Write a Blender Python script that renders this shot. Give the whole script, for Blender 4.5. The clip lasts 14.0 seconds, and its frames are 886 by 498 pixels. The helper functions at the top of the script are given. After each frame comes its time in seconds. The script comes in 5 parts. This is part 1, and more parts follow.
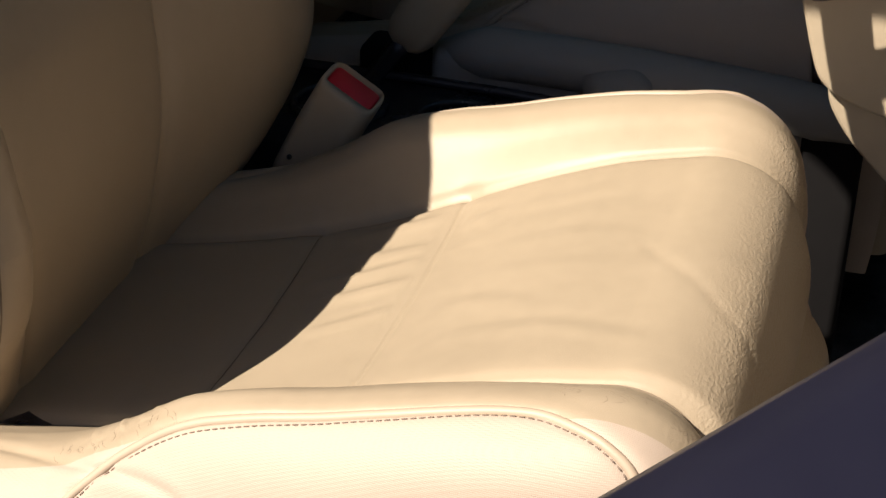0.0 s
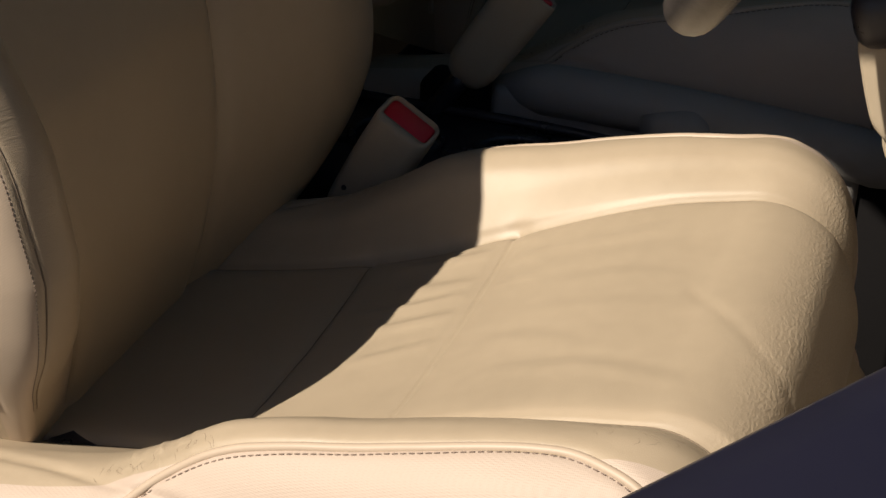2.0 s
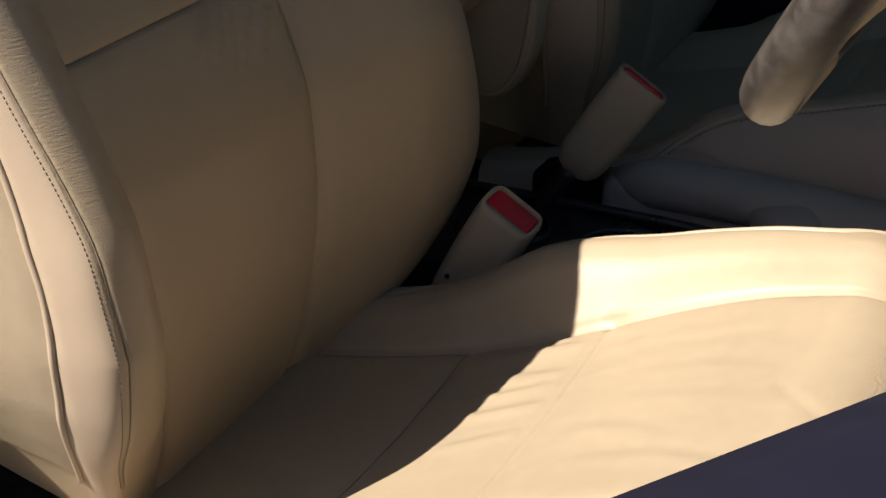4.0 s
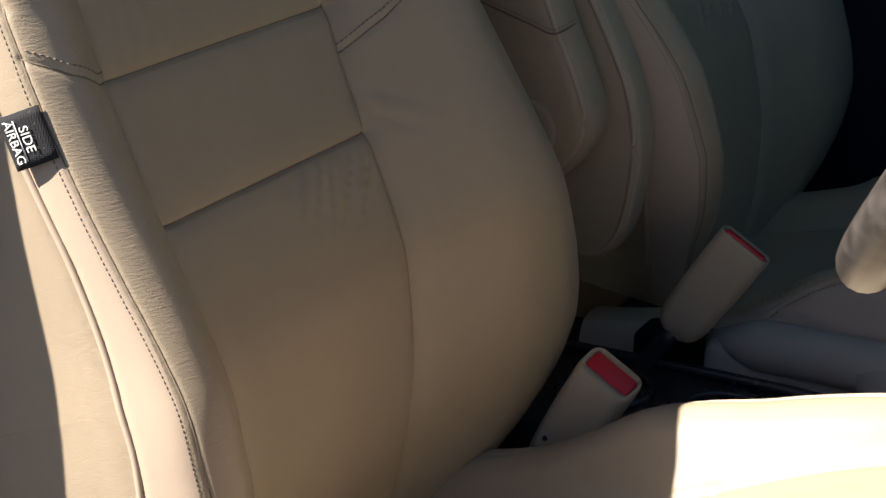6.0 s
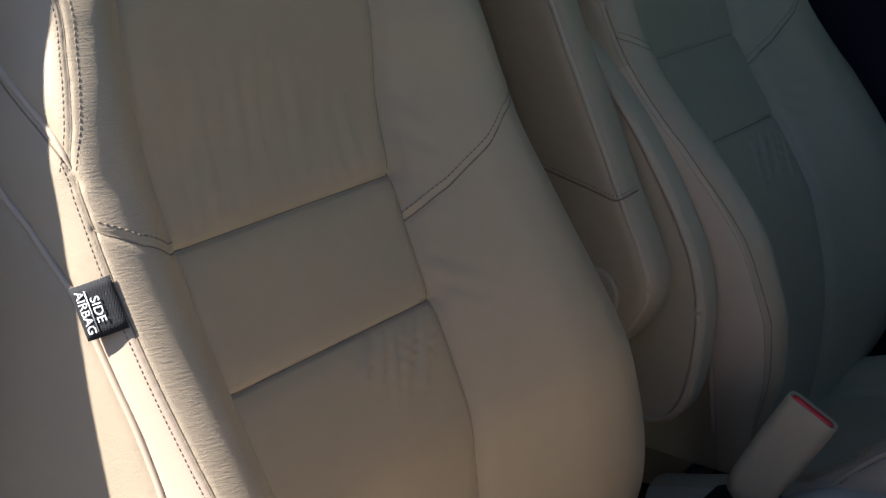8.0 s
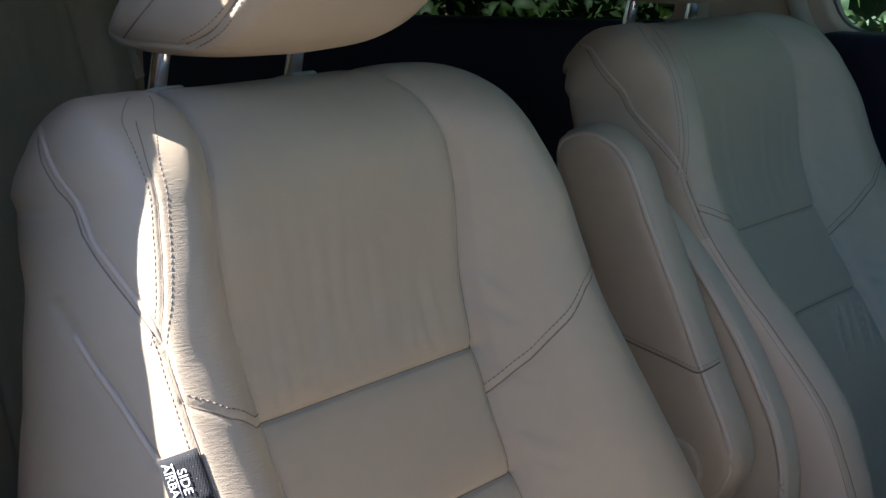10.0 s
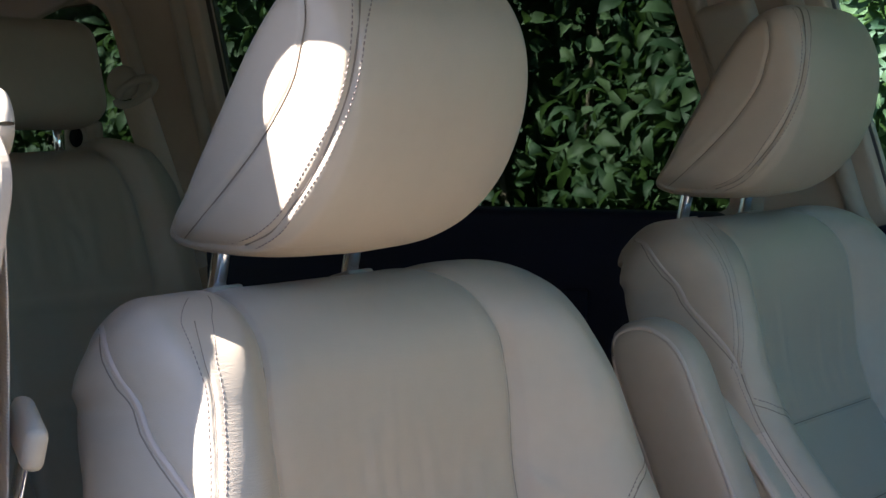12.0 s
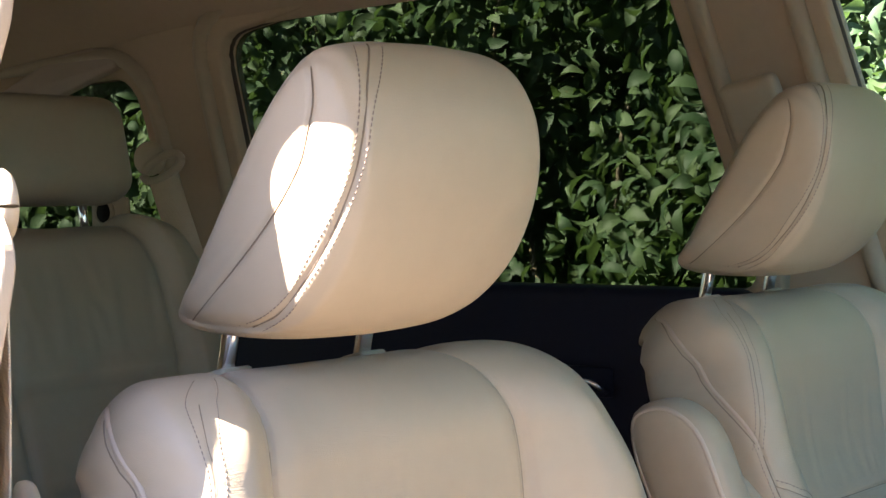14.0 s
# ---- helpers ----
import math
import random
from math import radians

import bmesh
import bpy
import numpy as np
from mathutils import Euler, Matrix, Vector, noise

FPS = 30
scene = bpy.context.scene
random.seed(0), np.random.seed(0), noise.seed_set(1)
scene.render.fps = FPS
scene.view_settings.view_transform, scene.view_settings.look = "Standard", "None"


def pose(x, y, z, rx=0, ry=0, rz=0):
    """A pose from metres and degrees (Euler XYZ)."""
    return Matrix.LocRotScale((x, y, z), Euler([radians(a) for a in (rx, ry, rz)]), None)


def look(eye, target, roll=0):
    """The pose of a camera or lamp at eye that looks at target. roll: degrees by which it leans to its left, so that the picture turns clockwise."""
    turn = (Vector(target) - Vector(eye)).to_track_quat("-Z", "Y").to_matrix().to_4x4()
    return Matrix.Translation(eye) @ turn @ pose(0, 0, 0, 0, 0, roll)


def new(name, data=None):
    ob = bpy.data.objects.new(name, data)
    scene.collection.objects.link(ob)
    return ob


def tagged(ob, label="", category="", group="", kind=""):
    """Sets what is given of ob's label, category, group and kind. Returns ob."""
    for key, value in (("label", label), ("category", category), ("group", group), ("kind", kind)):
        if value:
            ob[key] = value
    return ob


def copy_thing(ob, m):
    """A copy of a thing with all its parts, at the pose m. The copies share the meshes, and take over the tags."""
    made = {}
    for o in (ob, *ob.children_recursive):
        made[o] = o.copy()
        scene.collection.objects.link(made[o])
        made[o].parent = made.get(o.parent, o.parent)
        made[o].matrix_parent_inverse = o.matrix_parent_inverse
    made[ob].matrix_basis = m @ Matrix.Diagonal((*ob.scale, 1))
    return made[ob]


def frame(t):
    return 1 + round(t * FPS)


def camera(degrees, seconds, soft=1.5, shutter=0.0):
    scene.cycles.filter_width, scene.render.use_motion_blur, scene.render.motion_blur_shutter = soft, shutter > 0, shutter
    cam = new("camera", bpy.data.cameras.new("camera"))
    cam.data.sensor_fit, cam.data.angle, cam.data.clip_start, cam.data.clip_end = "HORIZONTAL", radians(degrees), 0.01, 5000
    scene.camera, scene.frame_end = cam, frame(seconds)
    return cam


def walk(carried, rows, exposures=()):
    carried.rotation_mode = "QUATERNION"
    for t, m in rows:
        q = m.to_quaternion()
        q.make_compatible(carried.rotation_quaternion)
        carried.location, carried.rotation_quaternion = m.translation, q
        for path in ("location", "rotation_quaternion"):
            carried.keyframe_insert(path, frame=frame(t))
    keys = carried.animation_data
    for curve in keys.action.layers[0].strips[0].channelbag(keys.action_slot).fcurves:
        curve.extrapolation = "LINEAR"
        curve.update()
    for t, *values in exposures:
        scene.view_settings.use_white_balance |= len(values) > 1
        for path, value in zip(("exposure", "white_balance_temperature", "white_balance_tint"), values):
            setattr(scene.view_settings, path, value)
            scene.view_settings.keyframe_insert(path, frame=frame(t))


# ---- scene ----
cam = camera(28.4, 14.0)
PATH = [
    (0, (0.458, -0.936, 1.313), (-0.032, 0.739, 0.338), 1.7),
    (0.5, (0.461, -0.937, 1.315), (-0.039, 0.738, 0.344), 2.0),
    (1, (0.469, -0.94, 1.32), (-0.052, 0.732, 0.353), 2.1),
    (1.5, (0.474, -0.938, 1.317), (-0.073, 0.732, 0.362), 2.2),
    (2, (0.477, -0.934, 1.318), (-0.1, 0.731, 0.372), 2.3),
    (4.5, (0.528, -0.916, 1.313), (-0.285, 0.721, 0.501), 0.4),
    (5, (0.529, -0.913, 1.314), (-0.322, 0.724, 0.543), 0.2),
    (5.5, (0.528, -0.911, 1.318), (-0.356, 0.727, 0.585), 0.0),
    (6, (0.528, -0.908, 1.317), (-0.384, 0.733, 0.627), -0.2),
    (6.5, (0.527, -0.907, 1.316), (-0.407, 0.738, 0.665), -0.4),
    (7, (0.526, -0.908, 1.316), (-0.43, 0.74, 0.709), -0.7),
    (7.5, (0.521, -0.908, 1.317), (-0.451, 0.747, 0.757), -0.8),
    (8, (0.522, -0.91, 1.321), (-0.472, 0.748, 0.807), -0.9),
    (10.5, (0.524, -0.922, 1.335), (-0.584, 0.719, 1.051), -1.0),
    (11, (0.527, -0.925, 1.339), (-0.6, 0.712, 1.109), -1.0),
    (11.5, (0.53, -0.927, 1.343), (-0.611, 0.705, 1.167), -1.0),
    (12, (0.537, -0.928, 1.345), (-0.619, 0.699, 1.217), -1.1),
    (12.5, (0.539, -0.925, 1.346), (-0.625, 0.699, 1.254), -1.1),
    (13, (0.541, -0.922, 1.349), (-0.633, 0.696, 1.28), -1.1),
    (13.5, (0.543, -0.915, 1.35), (-0.639, 0.698, 1.296), -1.1),
    (14, (0.546, -0.909, 1.351), (-0.646, 0.696, 1.305), -1.1),
]
walk(cam, [(t, look(eye, target, roll)) for t, eye, target, roll in PATH],
     [(0, -0.03, 6150, 15), (1, -0.25, 6150, 15), (2.2, -0.48, 6150, 14), (4.5, 0.36, 6050, 14), (8, 1.05, 5400, 14), (10.5, 2.05, 5150, 16), (11.2, 2.3, 5100, 17), (12.5, 2.3, 5200, 18), (13.0, 2.55, 5400, 19), (13.5, 3.1, 5850, 22), (14, 3.25, 6000, 23)])

# ---- world, sun, exposure ----
SUN_TO = Vector((0.59, 0.79, -1.0)).normalized()      # the way the sunlight travels
world = bpy.data.worlds.new("world")
scene.world = world
world.use_nodes = True
sky = world.node_tree.nodes.new("ShaderNodeTexSky")
sky.sky_type, sky.sun_disc = "NISHITA", False
sky.sun_elevation = math.asin(-SUN_TO.z)
sky.sun_rotation = math.atan2(-SUN_TO.x, -SUN_TO.y)
world.node_tree.links.new(sky.outputs[0], world.node_tree.nodes["Background"].inputs[0])
world.node_tree.nodes["Background"].inputs[1].default_value = 0.068
sun = new("sun", bpy.data.lights.new("sun", "SUN"))
sun.data.energy, sun.data.angle, sun.data.color = 10.6, radians(0.5), (1.0, 0.88, 0.68)
sun.rotation_euler = SUN_TO.to_track_quat("-Z", "Y").to_euler()


# ---- materials ----
def material(name, base, rough=0.5, metal=0.0, tone=0.12, tone_scale=6.0, grain=0.0, grain_scale=900.0, bump=0.0,
             crease=0.0, crease_scale=60.0, weave=0.0, weave_scale=700.0, spec=0.5, coat=0.0, worn=None, ribs=0.0, islands=0.0):
    """A principled material: two scales of tone, grain as cells, fine creases, a woven or perforated relief.
    worn: (axis, from, to, depth, scales) deep creases that grow between two places along an axis of the thing; ribs: pleats;
    islands: how much the tone differs from leaf to leaf."""
    m = bpy.data.materials.new(name)
    m.use_nodes = True
    nt = m.node_tree
    n, link = nt.nodes, nt.links
    b = n["Principled BSDF"]
    b.inputs["Roughness"].default_value, b.inputs["Metallic"].default_value = rough, metal
    b.inputs["Specular IOR Level"].default_value = spec
    b.inputs["Coat Weight"].default_value = coat
    co = n.new("ShaderNodeTexCoord").outputs["Object"]

    def tex(kind, scale, detail=3.0):
        t = n.new(kind)
        t.inputs["Scale"].default_value = scale
        if kind == "ShaderNodeTexNoise":
            t.inputs["Detail"].default_value = detail
        link.new(co, t.inputs["Vector"])
        return t

    big, small = tex("ShaderNodeTexNoise", tone_scale), tex("ShaderNodeTexNoise", tone_scale * 14)
    mixn = n.new("ShaderNodeMath")
    mixn.operation = "MULTIPLY_ADD"
    link.new(small.outputs["Fac"], mixn.inputs[0])
    mixn.inputs[1].default_value = 0.45
    link.new(big.outputs["Fac"], mixn.inputs[2])
    ramp = n.new("ShaderNodeValToRGB")
    ramp.color_ramp.elements[0].position, ramp.color_ramp.elements[1].position = 0.45, 1.0
    ramp.color_ramp.elements[0].color = (*[c * (1 - tone) for c in base], 1)
    ramp.color_ramp.elements[1].color = (*[min(1, c * (1 + tone)) for c in base], 1)
    link.new(mixn.outputs[0], ramp.inputs[0])
    colour = ramp.outputs[0]
    if islands:
        geo, hsv, mr, mh = (n.new("ShaderNodeNewGeometry"), n.new("ShaderNodeHueSaturation"), n.new("ShaderNodeMapRange"), n.new("ShaderNodeMapRange"))
        mr.inputs[3].default_value, mr.inputs[4].default_value = 1 - islands, 1 + islands * 1.6
        mh.inputs[3].default_value, mh.inputs[4].default_value = 0.53, 0.47
        link.new(geo.outputs["Random Per Island"], mr.inputs[0])
        link.new(geo.outputs["Random Per Island"], mh.inputs[0])
        link.new(mr.outputs[0], hsv.inputs["Value"])
        link.new(mh.outputs[0], hsv.inputs["Hue"])
        link.new(colour, hsv.inputs["Color"])
        colour = hsv.outputs[0]
    link.new(colour, b.inputs["Base Color"])
    rr = n.new("ShaderNodeMapRange")
    rr.inputs[3].default_value, rr.inputs[4].default_value = rough * 0.85, min(1, rough * 1.2)
    link.new(mixn.outputs[0], rr.inputs[0])
    link.new(rr.outputs[0], b.inputs["Roughness"])
    height = None

    def add(socket, amount):
        nonlocal height
        k = n.new("ShaderNodeMath")
        k.operation = "MULTIPLY_ADD"
        link.new(socket, k.inputs[0])
        k.inputs[1].default_value = amount
        if height is None:
            k.inputs[2].default_value = 0
        else:
            link.new(height, k.inputs[2])
        height = k.outputs[0]

    if grain:
        v = tex("ShaderNodeTexVoronoi", grain_scale)
        v.feature = "DISTANCE_TO_EDGE"
        s = n.new("ShaderNodeMapRange")
        s.inputs[2].default_value = 0.25
        link.new(v.outputs["Distance"], s.inputs[0])
        add(s.outputs[0], grain)
    if crease:
        w = tex("ShaderNodeTexNoise", crease_scale, 5.0)
        w.inputs["Distortion"].default_value = 1.2
        a = n.new("ShaderNodeMath")
        a.operation = "SUBTRACT"
        link.new(w.outputs["Fac"], a.inputs[0])
        a.inputs[1].default_value = 0.5
        ab = n.new("ShaderNodeMath")
        ab.operation = "ABSOLUTE"
        link.new(a.outputs[0], ab.inputs[0])
        sm = n.new("ShaderNodeMapRange")
        sm.inputs[2].default_value = 0.05
        link.new(ab.outputs[0], sm.inputs[0])
        add(sm.outputs[0], crease)
    if worn:
        axis, lo, hi, deep, scales = worn
        mp = n.new("ShaderNodeMapping")
        mp.inputs["Scale"].default_value = scales
        link.new(co, mp.inputs["Vector"])
        sep, gate = n.new("ShaderNodeSeparateXYZ"), n.new("ShaderNodeMapRange")
        gate.interpolation_type = "SMOOTHSTEP"
        gate.inputs[1].default_value, gate.inputs[2].default_value = lo, hi
        link.new(co, sep.inputs[0])
        link.new(sep.outputs[axis], gate.inputs[0])
        w = n.new("ShaderNodeTexNoise")
        w.inputs["Scale"].default_value, w.inputs["Detail"].default_value, w.inputs["Distortion"].default_value = 1.0, 3.0, 0.35
        link.new(mp.outputs[0], w.inputs["Vector"])
        mul = n.new("ShaderNodeMath")
        mul.operation = "MULTIPLY"
        link.new(w.outputs["Fac"], mul.inputs[0])
        link.new(gate.outputs[0], mul.inputs[1])
        add(mul.outputs[0], deep)
    if ribs:
        mp = n.new("ShaderNodeMapping")
        mp.inputs["Rotation"].default_value = (0, radians(38), 0)
        link.new(co, mp.inputs["Vector"])
        wv = n.new("ShaderNodeTexWave")
        wv.bands_direction, wv.inputs["Scale"].default_value = "Z", ribs
        link.new(mp.outputs[0], wv.inputs["Vector"])
        add(wv.outputs["Fac"], 0.00003)
    if weave:
        v = tex("ShaderNodeTexVoronoi", weave_scale)
        v.inputs["Randomness"].default_value = 0.15
        add(v.outputs["Distance"], weave)
    if bump:
        add(tex("ShaderNodeTexNoise", 300.0, 4.0).outputs["Fac"], bump)
    if height is not None:
        bp = n.new("ShaderNodeBump")
        bp.inputs["Distance"].default_value = 1.0
        bp.inputs["Strength"].default_value = 1.0
        link.new(height, bp.inputs["Height"])
        link.new(bp.outputs[0], b.inputs["Normal"])
    return m


BEIGE = (0.325, 0.262, 0.186)
LEATHER = material("beige_leather", BEIGE, 0.42, tone=0.06, grain=0.00006, grain_scale=900, crease=0.00004, crease_scale=55, spec=0.4)
LEATHER_WORN = material("worn_beige_leather", BEIGE, 0.40, tone=0.07, grain=0.00003, grain_scale=800, crease=0.00002, crease_scale=70, spec=0.4,
                        worn=(0, 0.348, 0.388, 0.0009, (420, 260, 420)))
LEATHER_BOLSTER = material("beige_bolster_leather", BEIGE, 0.40, tone=0.06, grain=0.00005, grain_scale=900, spec=0.4)
LEATHER_CREASED = material("creased_bolster_leather", BEIGE, 0.40, tone=0.06, grain=0.00005, grain_scale=900, spec=0.4,
                           worn=(1, -0.165, -0.190, 0.00026, (170, 80, 820)))
RIBBED = material("ribbed_beige_vinyl", (0.40, 0.318, 0.240), 0.5, tone=0.04, ribs=210.0, spec=0.35)
SEAM = material("dark_seam", (0.175, 0.137, 0.100), 0.85, tone=0.1, spec=0.1)
VINYL = material("pale_vinyl", (0.40, 0.322, 0.262), 0.5, tone=0.04, weave=0.00022, weave_scale=900, spec=0.35)
PIPING = material("pale_piping", (0.39, 0.31, 0.235), 0.45, tone=0.05, spec=0.4)
THREAD = material("dark_thread", (0.17, 0.13, 0.105), 0.8, tone=0.2, spec=0.2)
THREAD_PALE = material("pale_thread", (0.55, 0.46, 0.34), 0.8, tone=0.15, spec=0.2)
CHROME = material("chrome", (0.85, 0.86, 0.88), 0.08, 1.0, tone=0.03)
PLASTIC = material("beige_plastic", (0.37, 0.305, 0.22), 0.5, tone=0.05, grain=0.00008, grain_scale=1100, spec=0.4)
PLASTIC_GREY = material("pale_grey_plastic", (0.28, 0.262, 0.245), 0.5, tone=0.05, grain=0.00008, grain_scale=1100, spec=0.4)
BLACK = material("black_plastic", (0.020, 0.018, 0.024), 0.25, tone=0.2, grain=0.00006, grain_scale=900)
DOOR_BLACK = material("dark_blue_door_trim", (0.007, 0.006, 0.017), 0.55, tone=0.15, grain=0.00008, grain_scale=700, spec=0.25)
PAINT = material("dark_blue_paint", (0.009, 0.009, 0.020), 0.45, tone=0.1, coat=0.1, spec=0.3)
RED = material("red_plastic", (0.48, 0.010, 0.020), 0.35, tone=0.08)
CARPET = material("grey_carpet", (0.10, 0.095, 0.095), 0.95, tone=0.35, tone_scale=40, bump=0.0025, spec=0.1)
CLOTH = material("beige_headliner", (0.43, 0.34, 0.245), 0.9, tone=0.05, bump=0.0003, spec=0.15)
WEBBING = material("beige_webbing", (0.50, 0.41, 0.30), 0.8, tone=0.08, weave=0.0006, weave_scale=500, spec=0.2)
# rubber, and the near-black that replaces shade under the passenger seat
RUBBER_VOID = material("black_rubber_and_void", (0.007, 0.0065, 0.007), 0.75, tone=0.2, spec=0.15)
SEAL = material("brown_seal", (0.045, 0.028, 0.022), 0.6, tone=0.2)
TAG = material("black_woven_tag", (0.012, 0.012, 0.014), 0.8, tone=0.2, weave=0.0003, weave_scale=900)
WHITE = material("white_print", (0.75, 0.75, 0.74), 0.8, tone=0.05)
WHEEL = material("worn_wheel_leather", (0.055, 0.048, 0.044), 0.30, tone=0.6, tone_scale=90, grain=0.00006, grain_scale=900, spec=0.5)
GROUND = material("asphalt", (0.055, 0.053, 0.05), 0.9, tone=0.3, tone_scale=3, bump=0.003)
LEAF = material("laurel_leaf", (0.046, 0.075, 0.032), 0.55, tone=0.4, tone_scale=4.0, spec=0.32, islands=0.30)
_n, _l = LEAF.node_tree.nodes, LEAF.node_tree.links      # thin leaves let some sun through
_t, _mx = _n.new("ShaderNodeBsdfTranslucent"), _n.new("ShaderNodeMixShader")
_t.inputs[0].default_value = (0.085, 0.135, 0.035, 1)
_mx.inputs[0].default_value = 0.32
_o = _n["Material Output"].inputs[0]
_l.new(_o.links[0].from_socket, _mx.inputs[1])
_l.new(_t.outputs[0], _mx.inputs[2])
_l.new(_mx.outputs[0], _o)
BARK = material("grey_bark", (0.16, 0.12, 0.085), 0.85, tone=0.3, tone_scale=20, bump=0.004)
# the hedge's shaded inside, put into a plain green
HEDGE_SHADE = material("hedge_depth_shade", (0.066, 0.108, 0.048), 0.9, tone=0.5, tone_scale=5)

GLASS = bpy.data.materials.new("window_glass")
GLASS.use_nodes = True
_n = GLASS.node_tree.nodes
_t, _g, _mx, _f = (_n.new("ShaderNodeBsdfTransparent"), _n.new("ShaderNodeBsdfGlossy"), _n.new("ShaderNodeMixShader"), _n.new("ShaderNodeFresnel"))
_t.inputs[0].default_value = (0.82, 0.90, 0.86, 1)
_g.inputs["Roughness"].default_value = 0.01
_f.inputs[0].default_value = 1.12
GLASS.node_tree.links.new(_f.outputs[0], _mx.inputs[0])
GLASS.node_tree.links.new(_t.outputs[0], _mx.inputs[1])
GLASS.node_tree.links.new(_g.outputs[0], _mx.inputs[2])
GLASS.node_tree.links.new(_mx.outputs[0], _n["Material Output"].inputs[0])
WINDSCREEN = GLASS.copy()
WINDSCREEN.name = "windscreen_glass"
for _q in WINDSCREEN.node_tree.nodes:
    if _q.type == "BSDF_TRANSPARENT":
        _q.inputs[0].default_value = (0.80, 0.97, 0.92, 1)
PRIVACY = GLASS.copy()
PRIVACY.name = "privacy_glass"
for _q in PRIVACY.node_tree.nodes:
    if _q.type == "BSDF_TRANSPARENT":
        _q.inputs[0].default_value = (0.42, 0.455, 0.415, 1)
PRIVACY_DARK = GLASS.copy()
PRIVACY_DARK.name = "dark_privacy_glass"
for _q in PRIVACY_DARK.node_tree.nodes:
    if _q.type == "BSDF_TRANSPARENT":
        _q.inputs[0].default_value = (0.28, 0.31, 0.27, 1)


# ---- building helpers ----
def part(name, data, mat, parent=None, label="", smooth=True, kind=""):
    """Links a bmesh, or (vertices, faces), as one mesh object under a thing or a part."""
    me = bpy.data.meshes.new(name)
    if isinstance(data, tuple):
        me.from_pydata([tuple(map(float, v)) for v in data[0]], [], [tuple(map(int, f)) for f in data[1]])
    else:
        data.to_mesh(me)
        data.free()
    me.materials.append(mat)
    me.polygons.foreach_set("use_smooth", [smooth] * len(me.polygons))
    me.update()
    ob = new(name, me)
    if parent is not None:
        ob.parent = parent
    return tagged(ob, label, kind=kind)


def empty(name, label, category, at=(0, 0, 0), group=""):
    ob = new(name)
    ob.location = at
    return tagged(ob, label, category, group)


def pchip(xs, ys, x):
    """Monotone smooth interpolation through points."""
    xs, ys, x = np.asarray(xs, float), np.asarray(ys, float), np.clip(np.asarray(x, float), xs[0], xs[-1])
    h = np.diff(xs)
    d = np.diff(ys) / h
    m = np.zeros(len(xs))
    m[0], m[-1] = d[0], d[-1]
    for i in range(1, len(xs) - 1):
        if d[i - 1] * d[i] > 0:
            w1, w2 = 2 * h[i] + h[i - 1], h[i] + 2 * h[i - 1]
            m[i] = (w1 + w2) / (w1 / d[i - 1] + w2 / d[i])
    k = np.clip(np.searchsorted(xs, x) - 1, 0, len(h) - 1)
    t = (x - xs[k]) / h[k]
    return ((1 + 2 * t) * (1 - t) ** 2 * ys[k] + t * (1 - t) ** 2 * h[k] * m[k]
            + t * t * (3 - 2 * t) * ys[k + 1] + t * t * (t - 1) * h[k] * m[k + 1])


def smooth_line(points, count, closed=False):
    """A smooth curve through points, evenly sampled."""
    p = np.array(points, float)
    if closed:
        p = np.vstack([p[-2:], p, p[:3]])
        rng = (2, len(p) - 3)
    else:
        p = np.vstack([2 * p[0] - p[1], p, 2 * p[-1] - p[-2]])
        rng = (1, len(p) - 2)
    out = []
    for i in range(*rng):
        for t in np.linspace(0, 1, 24, endpoint=False):
            a, b, c, d = p[i - 1], p[i], p[i + 1], p[i + 2]
            out.append(0.5 * (2 * b + (c - a) * t + (2 * a - 5 * b + 4 * c - d) * t * t + (3 * b - a - 3 * c + d) * t ** 3))
    if not closed:
        out.append(p[-2])
    out = np.array(out)
    ring = np.vstack([out, out[:1]]) if closed else out
    s = np.r_[0, np.cumsum(np.linalg.norm(np.diff(ring, axis=0), axis=1))]
    q = np.linspace(0, s[-1], count, endpoint=not closed)
    return np.stack([np.interp(q, s, ring[:, k]) for k in range(3)], 1)


def tube(line, radius, sides=8, caps=True, squash=1.0, up=(0, 0, 1)):
    """Vertices and faces of a round tube along a line. radius: a number or one a point."""
    line = np.asarray(line, float)
    r = np.broadcast_to(np.asarray(radius, float), (len(line),))
    tan = np.gradient(line, axis=0)
    tan /= np.linalg.norm(tan, axis=1)[:, None] + 1e-12
    u = np.cross(np.broadcast_to(np.asarray(up, float), tan.shape), tan)
    bad = np.linalg.norm(u, axis=1) < 1e-3
    u[bad] = np.cross((1, 0.01, 0), tan[bad])
    u /= np.linalg.norm(u, axis=1)[:, None]
    w = np.cross(tan, u)
    a = np.linspace(0, 2 * np.pi, sides, endpoint=False)
    v = (line[:, None] + r[:, None, None] * (np.cos(a)[None, :, None] * u[:, None] + squash * np.sin(a)[None, :, None] * w[:, None])).reshape(-1, 3)
    n = len(line)
    f = [(i * sides + j, i * sides + (j + 1) % sides, (i + 1) * sides + (j + 1) % sides, (i + 1) * sides + j) for i in range(n - 1) for j in range(sides)]
    if caps:
        f += [tuple(range(sides))[::-1], tuple((n - 1) * sides + j for j in range(sides))]
    return v, f


def joined(pieces):
    vs, fs, k = [], [], 0
    for v, f in pieces:
        vs.append(np.asarray(v))
        fs += [tuple(i + k for i in q) for q in f]
        k += len(v)
    return np.vstack(vs), fs


